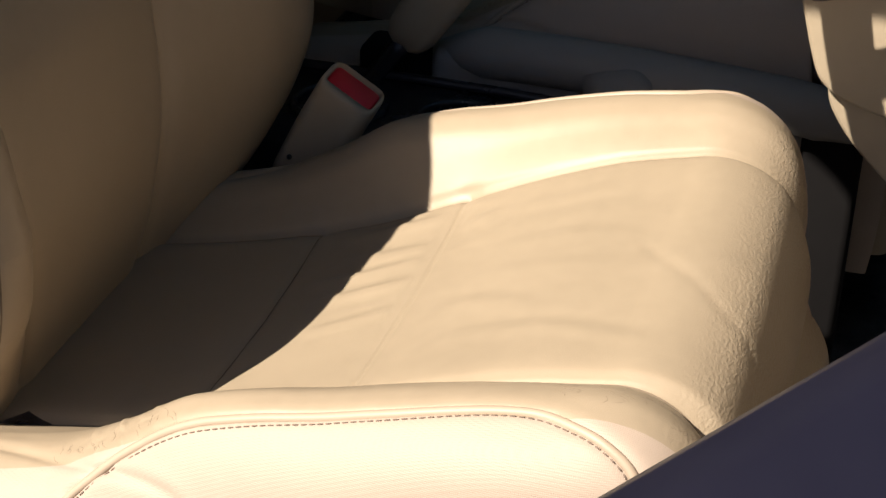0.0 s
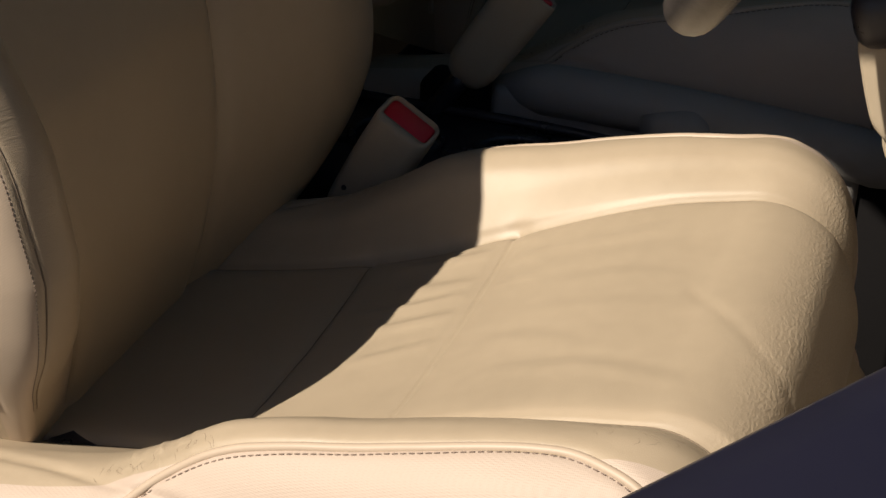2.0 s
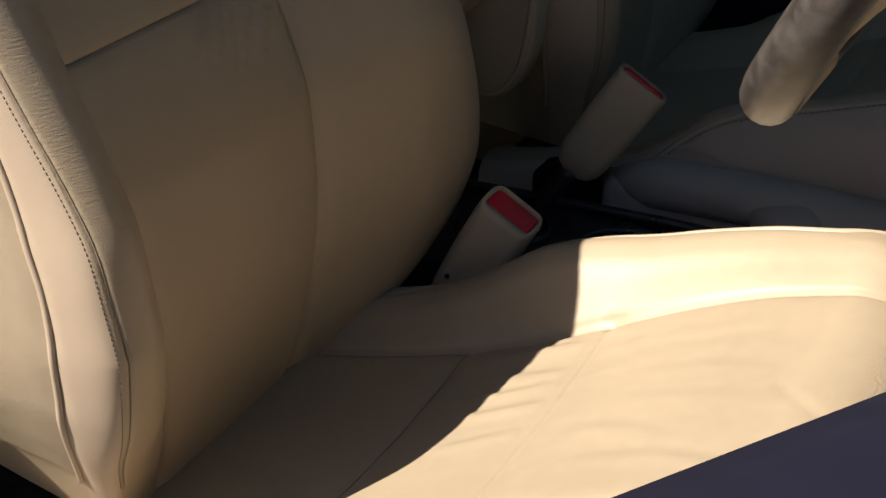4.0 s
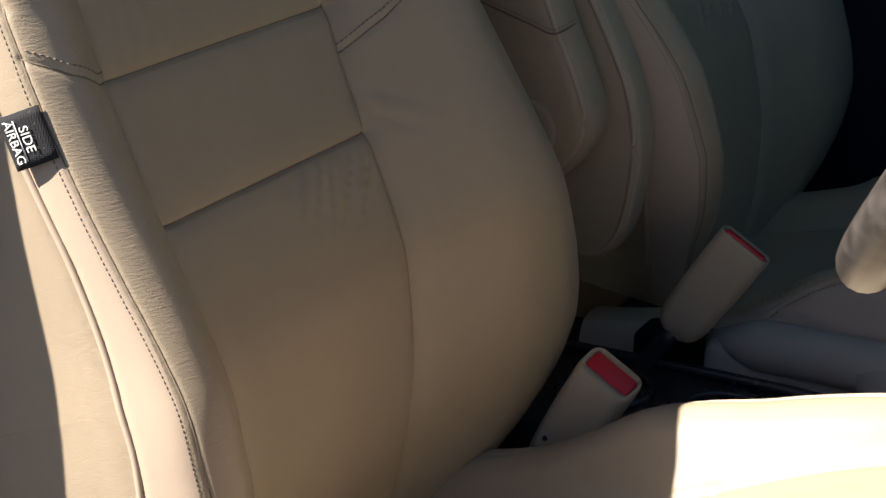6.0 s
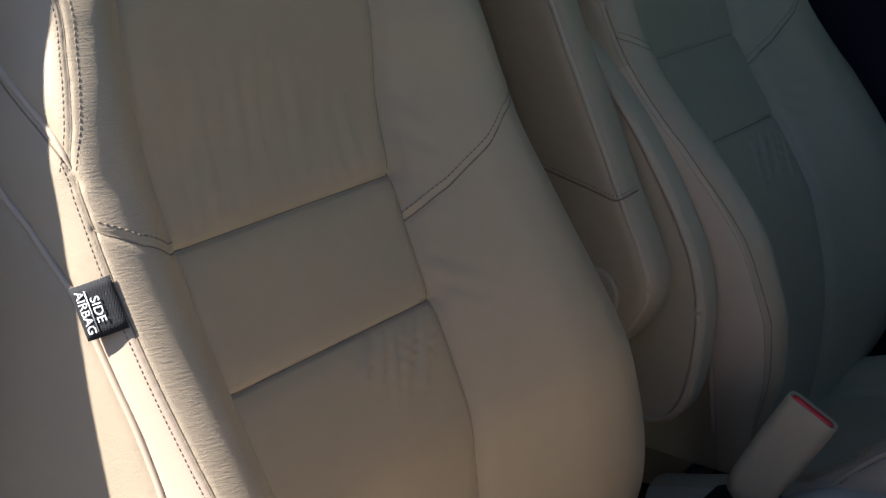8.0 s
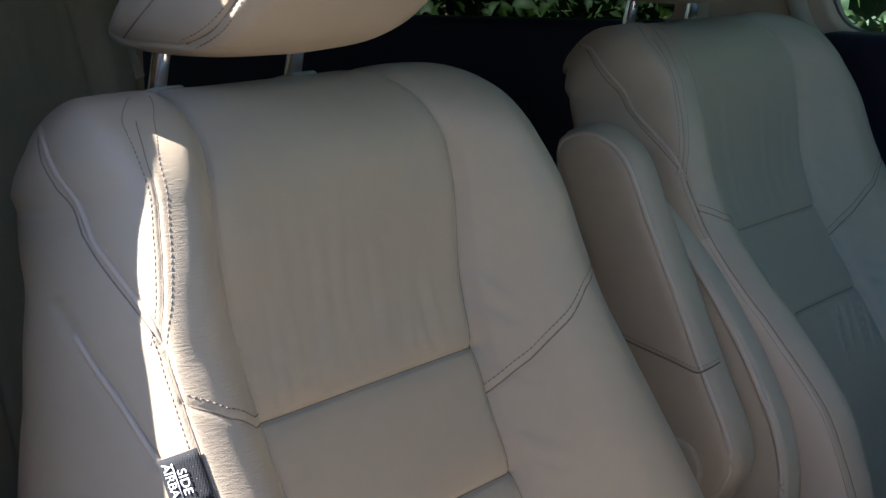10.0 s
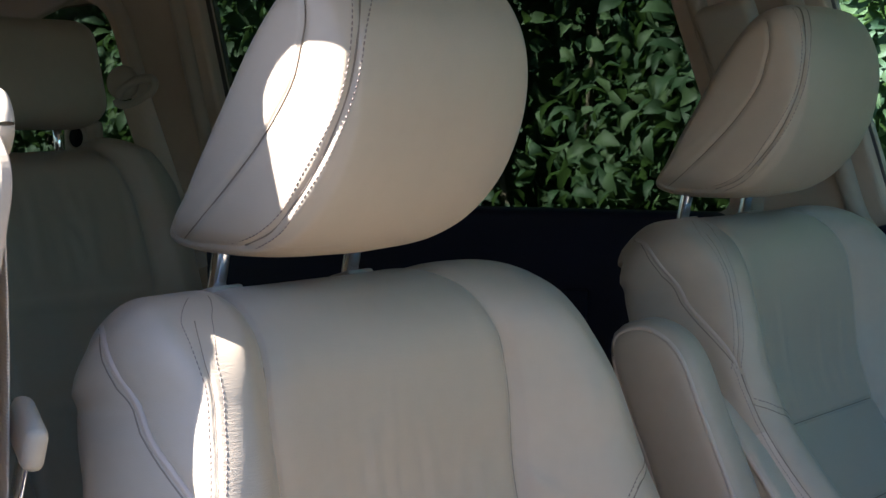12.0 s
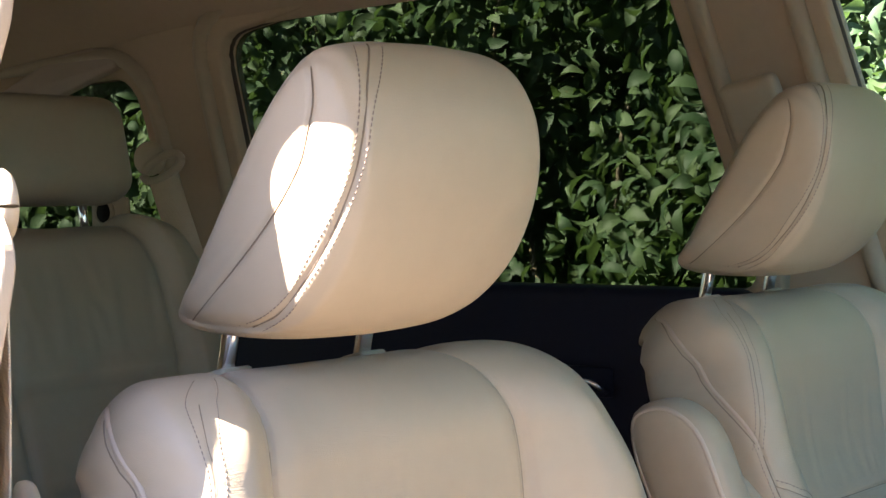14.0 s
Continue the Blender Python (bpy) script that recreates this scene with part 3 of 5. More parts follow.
def build_seat(name, label, folds_seed, tag_side, recline=0.0, wing=0.0, slide=0.0, worn=0.8):
    """A leather front seat: cushion, backrest and headrest with their panels, seams, piping and stitching."""
    rnd = random.Random(folds_seed)
    seat = empty(name, label, "car seat", group="front seats")
    dark, gaps = [], []
    gap = lambda sk, pts: gaps.append(tube(sk.line(pts, 0.004, -0.0002), 0.00065, 5))

    # cushion
    c = cushion_skin()
    c.g[:, :, 0] += slide
    lx, fr = c.lx, c.front
    seams = [[(0.02, k * S_EDGE), (lx(0.2), k * S_EDGE), (fr + 0.02, k * S_EDGE), (fr + 0.10, k * S_EDGE)] for k in (-1, 1)]
    seams += [[(lx(x), -S_EDGE), (lx(x) + 0.004, 0), (lx(x), S_EDGE)] for x in (0.055, 0.163)]
    for q in seams:
        c.press(c.line(q), 0.0014, 0.0016)
        c.press(c.line(q), 0.0016, 0.010)
    for k in (-1, 1):
        c.press(c.line([(v, k * s) for v, s in PIPE[2:-1]]), 0.0018, 0.0032, 0.0005)
    c.press(c.line([(fr - 0.012, 0.03), (fr + 0.012, -0.03), (fr + 0.045, -0.10), (fr + 0.075, -0.13)]), 0.0014, 0.0022)
    for s0 in (0.20, 0.14, 0.07, 0.0, -0.08, -0.17):      # long soft folds that run forwards and fan out
        v0 = lx(0.175) + rnd.uniform(0, 0.04)
        c.fold((v0, s0), (v0 + rnd.uniform(0.08, 0.15), s0 * 1.15 - rnd.uniform(0.0, 0.04)), rnd.uniform(0.0005, 0.0011), rnd.uniform(0.006, 0.012), rnd.uniform(-.02, .02))
    for _ in range(12):                                     # short sharp ones beside the cross seam
        s0 = rnd.uniform(0.05, 0.28)
        v0 = lx(0.168) + rnd.uniform(0, 0.015)
        c.fold((v0, s0), (v0 + rnd.uniform(0.015, 0.035), s0 - rnd.uniform(-.005, .02)), rnd.uniform(0.0004, 0.0009), rnd.uniform(0.0025, 0.004))
    for s0 in (0.24, 0.17, 0.10, 0.04, -0.06):              # gathered middle panel
        v0 = lx(0.075)
        c.fold((v0 + rnd.uniform(0, .03), s0), (lx(0.158), s0 + rnd.uniform(-.03, .03)), rnd.uniform(0.0014, 0.0026), rnd.uniform(0.006, 0.010))
    for k in (-1, 1):
        c.press(c.line([(0.06, k * .53), (0.108, k * .564), (0.138, k * .59), (0.168, k * .623), (0.19, k * .644), (0.207, k * .655), (0.228, k * .675), (0.246, k * .692), (0.265, k * .73)]), 0.0016, 0.0030, 0.0005)
        for _ in range(26):                                 # cracks that run up from the piping
            v0, s0 = rnd.uniform(0.15, 0.24), rnd.uniform(0.57, 0.625)
            c.fold((v0, k * s0), (v0 + rnd.uniform(-.012, .004), k * (s0 - rnd.uniform(0.02, 0.07))), rnd.uniform(0.0005, 0.0012), rnd.uniform(0.0014, 0.0022))
    c.finish()
    for q in seams[:3]:
        gap(c, q)
    cracks = []
    for _ in range(20):                                     # dry cracks in the bolster over the piping, thickest at the rear corner
        v0, s0 = 0.155 + 0.11 * rnd.random() ** 1.5, -0.612 + rnd.uniform(-0.004, 0.014)
        n = rnd.randint(2, 3)
        pts = [(v0, s0)]
        for _ in range(n):
            pts.append((pts[-1][0] + rnd.uniform(-0.005, 0.0015), pts[-1][1] + rnd.uniform(0.006, 0.013)))
        ln = c.line(pts, 0.0012, 0.0)
        cracks.append(tube(ln, 0.00014 * np.sin(np.linspace(0.4, 3.1, len(ln))), 5))
    for _ in range(40):                                     # and where the bolster turns down in front
        v0, s0 = fr + rnd.uniform(-0.02, 0.06), -rnd.uniform(0.36, 0.58)
        a = rnd.uniform(0.6, 2.4)
        ln = c.line([(v0, s0), (v0 + 0.006 * math.cos(a), s0 + 0.016 * math.sin(a)), (v0 + 0.013 * math.cos(a + 0.3), s0 + 0.035 * math.sin(a + 0.3))], 0.0012, 0.0)
        cracks.append(tube(ln, 0.00012 * np.sin(np.linspace(0.3, 3.1, len(ln))), 5))
    part("crack", joined(cracks), SEAM, seat, "fine dry cracks in the leather", kind="stuff")
    inside = lambda v, s: np.abs(s) < S_EDGE
    cushion = part("cushion", c.cut(lambda v, s: (np.abs(s) >= S_EDGE) & (np.abs(s) < 0.62)), LEATHER_WORN, seat, "beige leather seat bolsters, creased")
    part("rear_panel", c.cut(lambda v, s: inside(v, s) & (v < lx(0.055))), LEATHER, cushion)
    part("middle_panel", c.cut(lambda v, s: inside(v, s) & (v >= lx(0.055)) & (v < lx(0.163))), LEATHER, cushion)
    part("front_panel", c.cut(lambda v, s: inside(v, s) & (v >= lx(0.163))), LEATHER_WORN, cushion, "wrinkled beige leather")
    for k in (-1, 1):
        part("side_panel", c.cut(lambda v, s: s * k >= 0.62), VINYL, seat, "pale embossed vinyl side of the cushion")
        run = [(v, k * s) for v, s in PIPE]
        pl = c.line(run, lift=0.0002)
        part("piping", tube(smooth_line(pl[::10], 200), 0.0030, 10), PIPING, seat)
        dark += stitches(smooth_line(c.line([(v, s + k * 0.0125) for v, s in run], lift=0.0002)[::10], 400), np.array([0, 0.2 * k, 0.1]), 0.0034, 0.0016, 0.00050)

    # backrest
    b = back_skin(recline, wing)
    for k in (-1, 1):
        b.press(b.line([(-0.33, k * S_EDGE), (0.0, k * S_EDGE), (0.30, k * S_EDGE)]), 0.0024, 0.0022)
        b.press(b.line([(-0.33, k * S_EDGE), (0.0, k * S_EDGE), (0.30, k * S_EDGE)]), 0.0030, 0.010)
        if k > 0:
            continue
        main = [(v, k * s) for v, s in MAIN]
        crest = [(v, k * s) for v, s in CREST]
        b.press(b.line(main), 0.0008, 0.0016)
        b.press(b.line(main[7:]), 0.0012, 0.005)
        b.press(b.line(crest), 0.0007, 0.0015)
        welt = [(v, k * s) for v, s in WELT]
        b.press(b.line(welt), 0.0022, 0.0036)
        b.press(b.line([(-0.03, k * .755), (0.028, k * .762), (0.061, k * .775), (0.09, k * .80)]), 0.0010, 0.004)
    for v in (0.047, -0.046):
        b.press(b.line([(v, -S_EDGE), (v, S_EDGE)]), 0.0022, 0.0018)
        b.press(b.line([(v, -S_EDGE), (v, S_EDGE)]), 0.0022, 0.009)
    diag = {1: [(0.012, S_EDGE), (0.026, 0.394), (0.046, 0.48), (0.066, 0.55), (0.082, 0.64), (0.088, 0.74)], -1: [(0.047, -S_EDGE), (0.050, -0.48), (0.061, -0.563), (0.070, -0.590), (0.077, -0.622)]}
    for k in (-1, 1):
        b.press(b.line(diag[k]), 0.0012, 0.0020)
    # long upright wrinkles over the upper panel, fans of short ones under the seams
    for s0 in (-0.24, -0.20, -0.17, -0.12, -0.03, 0.04, 0.11, 0.15, 0.19):
        b.fold((0.050, s0 + rnd.uniform(-.01, .01)), (rnd.uniform(0.09, 0.19), s0 + rnd.uniform(-.03, .05)), worn * rnd.uniform(0.0012, 0.0026), rnd.uniform(0.003, 0.007), rnd.uniform(-.02, .02))
    for s0 in (-0.26, -0.23, -0.19, -0.15):
        b.fold((0.050, s0), (rnd.uniform(0.065, 0.085), s0 + rnd.uniform(-.02, .01)), worn * rnd.uniform(0.0012, 0.0020), 0.0024)
    for s0 in (0.06, 0.10, 0.13, 0.16, 0.19, 0.22, 0.25):
        b.fold((-0.050, s0 + 0.02), (-0.050 - rnd.uniform(0.03, 0.08), s0 - 0.05), rnd.uniform(0.0022, 0.0036), rnd.uniform(0.0028, 0.0045))
    for v0 in (0.03, 0.075, 0.10, -0.02, -0.04):
        b.fold((v0, S_EDGE + 0.008), (v0 - 0.03, S_EDGE + 0.09), rnd.uniform(0.0006, 0.0011), rnd.uniform(0.005, 0.009))
    b.finish()
    inside = lambda v, s: np.abs(s) < S_EDGE
    for k in (-1, 1):
        gap(b, [(-0.33, k * S_EDGE), (0.0, k * S_EDGE), (0.20, k * S_EDGE)])
        gap(b, diag[k])
    for v in (0.047, -0.046):
        gap(b, [(v, -S_EDGE), (v, S_EDGE)])
    gap(b, main[:8])
    gap(b, [(v, s - 0.012) for v, s in main[8:]])
    gaps.append(tube(b.line(crest[:5], 0.004, -0.0002), 0.00042, 5))
    backrest = part("backrest", b.cut(lambda v, s: (s >= S_EDGE) & (s < S_SEAM)), LEATHER_BOLSTER, seat, "smooth beige leather backrest bolster")
    part("worn_bolster", b.cut(lambda v, s: (s <= -S_EDGE) & (s > -S_SEAM)), LEATHER_CREASED, backrest, "beige leather bolster with fine cross creases")
    part("upper_panel", b.cut(lambda v, s: inside(v, s) & (v >= 0.047)), LEATHER, backrest, "wrinkled beige leather")
    part("middle_panel", b.cut(lambda v, s: inside(v, s) & (v < 0.047) & (v >= -0.046)), LEATHER, backrest)
    part("lower_panel", b.cut(lambda v, s: inside(v, s) & (v < -0.046)), LEATHER, backrest)
    part("side_strip", b.cut(lambda v, s: (s <= -S_SEAM) & (-s < pchip(*zip(*WELT), v)) & (v < 0.05)), RIBBED, seat, "ribbed pale beige strip along the side seam")
    wl = smooth_line(b.line(welt, 0.004, 0.0004)[::6], 160)
    part("welt", tube(wl, 0.0024, 8), PIPING, seat)
    for k in (-1, 1):
        rest = (lambda v, s: ~((s <= -S_SEAM) & (-s < pchip(*zip(*WELT), v)) & (v < 0.05))) if k < 0 else (lambda v, s: s > -9)
        part("side_panel", b.cut(lambda v, s: (s * k >= S_SEAM) & (np.abs(s) < 0.97) & rest(v, s)), LEATHER, seat, "smooth beige leather side of the backrest")
        n = np.array([0.8, 0.4 * k, 0.4])
        for off in (0.0065,):
            dark += stitches(b.line([(v + off, s) for v, s in diag[k]], lift=0.0001), n * 0.2, 0.0026, 0.0015, 0.00050)
        if k > 0:
            continue
        pl = b.line(main[7:], lift=-0.0004)
        line = smooth_line(pl[::max(1, len(pl) // 7)], 140)
        part("piping", tube(line, 0.0022 * np.clip(np.linspace(0, 12, 140), 0.2, 1), 10), PIPING, seat)
        dark += stitches(b.line([(v, s + k * 0.017) for v, s in main[:9]], lift=0.0001), n * 0.2, 0.0022, 0.0012, 0.00036)
        for off in (-0.017, 0.017):
            dark += stitches(b.line([(v, s + k * off) for v, s in crest], lift=0.0), n * 0.1, 0.0024, 0.0013, 0.00038)
    part("seat_frame", box_bm((0.40, 0.34, 0.24), 0.02, 2, Matrix.Translation((0.12, 0, 0.54))), BLACK, seat, "black metal frame")
    part("back_shell", b.cut(lambda v, s: np.abs(s) >= 0.97), PLASTIC, seat)
    part("stitching", joined(dark), THREAD, seat, "dark brown stitching", kind="stuff")
    part("seam", joined(gaps), SEAM, seat, "dark sewn seams", kind="stuff")

    # headrest on two posts
    h = head_skin()
    seam = [(.60, .30), (.545, .40), (.47, .535), (.405, .614), (.34, .695), (.245, .725), (.16, .60), (.10, .50)]
    for k in (-1,):
        line = smooth_line(h.line([(u, k * s) for u, s in seam])[::14], 160)
        h.press(line, 0.0016, 0.0022, 0.0004)
        back = np.vstack([h.at([.62, .585, .56, .545, .50], k * np.array([.45, .674, .80, .863, .94])), h.at([.09, .05, .03, .02], k * np.array([.94, .837, .657, .55]))])
        h.press(smooth_line(back, 160), 0.0012, 0.0020, 0.0003)
        h.press(h.line([(0.0, k * 0.54), (0.085, k * 0.545), (0.17, k * 0.53), (0.20, k * 0.3)]), 0.0010, 0.0018)
    h.finish()
    headrest = part("headrest", h.cut(lambda v, s: v > -1), LEATHER, seat, "beige leather headrest")
    cut = [tube(smooth_line(h.line([(u, -s) for u, s in seam], lift=-0.0001)[::14], 160), 0.0006, 6), tube(smooth_line(back, 160) * np.array([1, 0.9955, 1]), 0.00045, 6)]
    part("seam", joined(cut), SEAM, headrest, "dark sewn seams", kind="stuff")
    th = []
    for k in (-1,):
        for off in (-0.050, 0.055):
            line = smooth_line(h.line([(u, k * (s + off)) for u, s in seam], lift=0.0001)[::14], 300)
            th += stitches(line, np.array([0.1, k * 0.1, 0.03]), 0.0024, 0.0014, 0.00050)
    part("stitching", joined(th), THREAD, headrest, "dark brown stitching", kind="stuff")
    for k in (-1, 1):
        a, t = np.array([-0.262, k * 0.071, 1.225]), np.array([-0.245, k * 0.071, 1.300])
        part("post", tube(np.linspace(a, t, 6), 0.0062, 20), CHROME, headrest, "chrome headrest post")
        m = Matrix.Translation((-0.2560, k * 0.071, 1.2440)) @ Matrix.Rotation(-0.25, 4, "Y")
        part("collar", box_bm((0.024, 0.030, 0.008), 0.0035, 3, m), PLASTIC, seat)
    if tag_side:
        add_tag(seat, b, tag_side)
    return seat


def add_tag(seat, b, k):
    """The black woven tag sewn into the side seam, with its white words."""
    top, low = b.at(0.051, k * 0.616)[0], b.at(0.019, k * 0.616)[0]
    down = Vector(low - top).normalized()
    out = Vector(b.at(0.030, k * 0.684)[0] - b.at(0.034, k * 0.616)[0])
    wide = out.length * 1.02
    out = (out - down * out.dot(down)).normalized()
    face = down.cross(out).normalized()
    if face.y * k < 0:
        face = -face
    out = (out + face * 0.10).normalized()
    size = (Vector(low) - Vector(top)).length
    q = wide / 0.027
    nx, ny = 8, 6
    v, f = [], []
    for side in (0.0, 0.0009):
        for i in range(nx + 1):
            for j in range(ny + 1):
                p = Vector(top) + down * (size * j / ny) + out * (wide * i / nx) + face * (0.002 + side + 0.004 * math.sin(i / nx * 2.2))
                v.append(p)
    qn = (nx + 1) * (ny + 1)
    for i in range(nx):
        for j in range(ny):
            a, d = i * (ny + 1) + j, (i + 1) * (ny + 1) + j
            f += [(a, d, d + 1, a + 1), (a + qn, a + 1 + qn, d + 1 + qn, d + qn)]
    for i in range(nx):
        a, d = i * (ny + 1), (i + 1) * (ny + 1)
        f += [(a, a + qn, d + qn, d), (a + ny, d + ny, d + ny + qn, a + ny + qn)]
    for j in range(ny):
        a, d = j, nx * (ny + 1) + j
        f += [(a, a + 1, a + 1 + qn, a + qn), (d, d + qn, d + 1 + qn, d + 1)]
    tag = part("tag", (v, f), TAG, seat, "black woven tag with white words")
    frame3 = Matrix((down, -out, face)).transposed()      # words run down the tag
    if frame3.determinant() < 0:
        frame3 = Matrix((down, out, face)).transposed()
    for text, off, sz in (("SIDE", 0.0125 * q, 0.0088 * q), ("AIRBAG", 0.0212 * q, 0.0082 * q)):
        cv = bpy.data.curves.new("words", "FONT")
        cv.body, cv.size, cv.align_x, cv.align_y, cv.extrude = text, sz, "CENTER", "CENTER", 0.0001
        tmp = bpy.data.objects.new("words", cv)
        me = bpy.data.meshes.new_from_object(tmp)
        bpy.data.objects.remove(tmp)
        bpy.data.curves.remove(cv)
        pos = Vector(top) + down * size * 0.5 + out * off + face * (0.0036 + 0.004 * math.sin(off / wide * 2.2))
        me.transform(Matrix.Translation(pos) @ frame3.to_4x4())
        me.materials.append(WHITE)
        ob = new("words", me)
        ob.parent = tag
    bars = []
    for off in (0.0168 * q,):
        a = Vector(top) + down * size * 0.12 + out * off + face * (0.0037 + 0.004 * math.sin(off / wide * 2.2))
        bars.append(tube(np.array([a, a + down * size * 0.76]), 0.0004, 4))
    part("bar", joined(bars), WHITE, tag)
    th = stitches(np.array([Vector(top) + out * 0.005 + face * 0.0040, Vector(top) + down * size + out * 0.005 + face * 0.0040]), np.array(face), 0.004, 0.003)
    part("thread", joined(th), THREAD_PALE, tag, kind="stuff")


driver_seat = build_seat("driver_seat", "beige leather driver's seat with stitched seams, sunlit and creased", 3, -1)
passenger_seat = build_seat("passenger_seat", "beige leather front passenger seat in the shade", 8, 0, radians(7.0), 0.016, 0.06, 0.4)
passenger_seat.location = (-0.030, 0.72, 0.010)


# ---- the car round the seats ----
NEAR, FAR, MID = -0.335, 1.055, 0.36

ground = part("ground", slab([(-400, -400), (400, -400), (400, 400), (-400, 400)], 0.1, "z", -0.05), GROUND, kind="structure", smooth=False)
floor = part("floor", box_bm((3.1, 1.44, 0.05), 0.01, 2, Matrix.Translation((-0.85, MID, 0.40))), CARPET, kind="structure")
tagged(ground, "grey asphalt ground", "ground")
tagged(floor, "dark grey carpeted car floor", "floor")

def leaned(bm, sign):
    """Leans the glazed upper part of a side wall inwards; the near one curves as its pillar does."""
    for v in bm.verts:
        if sign < 0:
            v.co.y -= 0.30 * max(0.0, v.co.z - 1.2)
        else:
            v.co.y += float(pchip([0.2, 0.95, 1.15, 1.30, 1.42, 1.50, 1.8], [0.0, 0.0, 0.018, 0.058, 0.102, 0.116, 0.15], v.co.z))
    return bm


# far side: one trim wall with a rear door window, a front window and a quarter window cut through it
WIN_REAR = rounded([(-1.262, 1.245), (-0.42, 1.235), (-0.50, 1.66), (-0.98, 1.655), (-1.25, 1.615)], 0.05)
WIN_FRONT = rounded([(-0.235, 1.225), (0.75, 1.19), (0.30, 1.60), (-0.315, 1.66)], 0.04)
WIN_QUARTER = rounded([(-2.05, 1.33), (-1.42, 1.30), (-1.43, 1.57), (-1.95, 1.55)], 0.06)
side = [(-2.35, 0.3), (1.15, 0.3), (1.15, 1.10), (0.30, 1.70), (-0.3, 1.78), (-1.2, 1.76), (-2.2, 1.62)]
wall_far = part("wall_far", leaned(slab(side, 0.05, "y", FAR + 0.045, (WIN_REAR, WIN_FRONT, WIN_QUARTER), 0.006), -1), CLOTH, kind="structure", smooth=False)
tagged(wall_far, "beige trimmed side of the car with window openings", "car side")
for nm, ring, pane in (("window_1", WIN_REAR, PRIVACY_DARK), ("window_2", WIN_FRONT, GLASS), ("window_3", WIN_QUARTER, PRIVACY_DARK)):
    w = part(nm, leaned(slab(ring, 0.002, "y", FAR + 0.055), -1), pane, kind="structure", smooth=False)
    w.visible_shadow = pane is not GLASS
    tagged(w, "tinted car window glass", "window")
    ring3 = np.array([(x, FAR + 0.046 - 0.3 * max(0.0, z - 1.2), z) for x, z in ring])
    part("seal", tube(np.vstack([ring3, ring3[:1]]), 0.008, 8, False), SEAL, w, "dark brown rubber window seal")
    wide = np.array([(x, FAR + 0.020 - 0.3 * max(0.0, z - 1.2), z) for x, z in inset(ring, -0.030)])
    part("window_frame", tube(np.vstack([wide, wide[:1]]), 0.013, 10, False), PLASTIC, w, "rounded beige window frame")

# near side: roof rail and rear part only, the driver's door stands open
# edge shaped by the shadows it must cast; roof rail dips to shade the valance
pillar_shade_edge = [(p[0] - 0.0077, p[2] + 0.013) for p in smooth_line([(-0.275, 0, 0.3), (-0.275, 0, 0.7), (-0.268, 0, 0.935), (-0.222, 0, 0.968), (-0.205, 0, 1.03), (-0.200, 0, 1.10), (-0.198, 0, 1.20), (-0.200, 0, 1.25), (-0.202, 0, 1.275), (-0.205, 0, 1.303), (-0.213, 0, 1.321), (-0.231, 0, 1.340), (-0.249, 0, 1.363), (-0.264, 0, 1.386),
                                                 (-0.268, 0, 1.408), (-0.264, 0, 1.43), (-0.259, 0, 1.455), (-0.260, 0, 1.484), (-0.261, 0, 1.514), (-0.245, 0, 1.535), (-0.220, 0, 1.545), (-0.17, 0, 1.542), (-0.12, 0, 1.515), (-0.07, 0, 1.468), (0.0, 0, 1.455), (0.1, 0, 1.455), (0.25, 0, 1.46)], 480)]
near_side = [(-2.35, 0.3), *pillar_shade_edge, (0.32, 1.60), (-0.3, 1.78), (-1.2, 1.76), (-2.2, 1.62)]
n_hole = rounded([(-1.262, 1.245), (-0.70, 1.238), (-0.74, 1.60), (-0.98, 1.64), (-1.25, 1.615)], 0.05)
wall_near = part("wall_near", leaned(slab(near_side, 0.012, "y", NEAR - 0.0163, (n_hole, WIN_QUARTER), 0.003), 1), CLOTH, kind="structure", smooth=False)
tagged(wall_near, "beige trimmed pillar and side of the car beside the open door", "car side")

for nm, ring in (("window_4", n_hole), ("window_5", WIN_QUARTER)):
    w = part(nm, leaned(slab(ring, 0.002, "y", NEAR - 0.0173), 1), PRIVACY, kind="structure", smooth=False)
    tagged(w, "dark tinted car window glass", "window")

# roof, front and rear
roof_x = [-2.35, -1.2, -0.4, 0.26]
roof_z = [1.60, 1.72, 1.74, 1.64]
rv, rf = [], []
for k, dz in enumerate((0.0, 0.04)):
    for i, x in enumerate(np.linspace(-2.35, 0.26, 24)):
        for j, y in enumerate(np.linspace(NEAR + 0.115, FAR - 0.09, 17)):
            q = (j - 8) / 8
            rv.append((x, y, float(pchip(roof_x, roof_z, x)) - 0.10 * abs(q) ** 5 + dz))
for i in range(23):
    for j in range(16):
        a = i * 17 + j
        rf += [(a, a + 1, a + 18, a + 17), (a + 408, a + 425, a + 426, a + 409)]
ceiling = part("ceiling", (rv, rf), CLOTH, kind="structure")
tagged(ceiling, "beige cloth headliner", "ceiling")
WIN_TAIL = rounded([(NEAR + 0.12, 1.15), (FAR - 0.12, 1.15), (FAR - 0.16, 1.54), (NEAR + 0.16, 1.54)], 0.06)
wall_rear = part("wall_rear", slab([(NEAR - 0.08, 0.3), (FAR + 0.08, 0.3), (FAR + 0.08, 1.64), (NEAR - 0.08, 1.64)], 0.06, "x", -2.35, (WIN_TAIL,)), CLOTH, kind="structure", smooth=False)
tagged(wall_rear, "beige tailgate trim with a window", "tailgate")
w = part("window_6", slab(WIN_TAIL, 0.002, "x", -2.35), PRIVACY, kind="structure", smooth=False)
tagged(w, "dark tinted tailgate glass", "window")
wm = Matrix.Translation((0.69, MID, 1.36)) @ Matrix.Rotation(radians(32), 4, "Y")
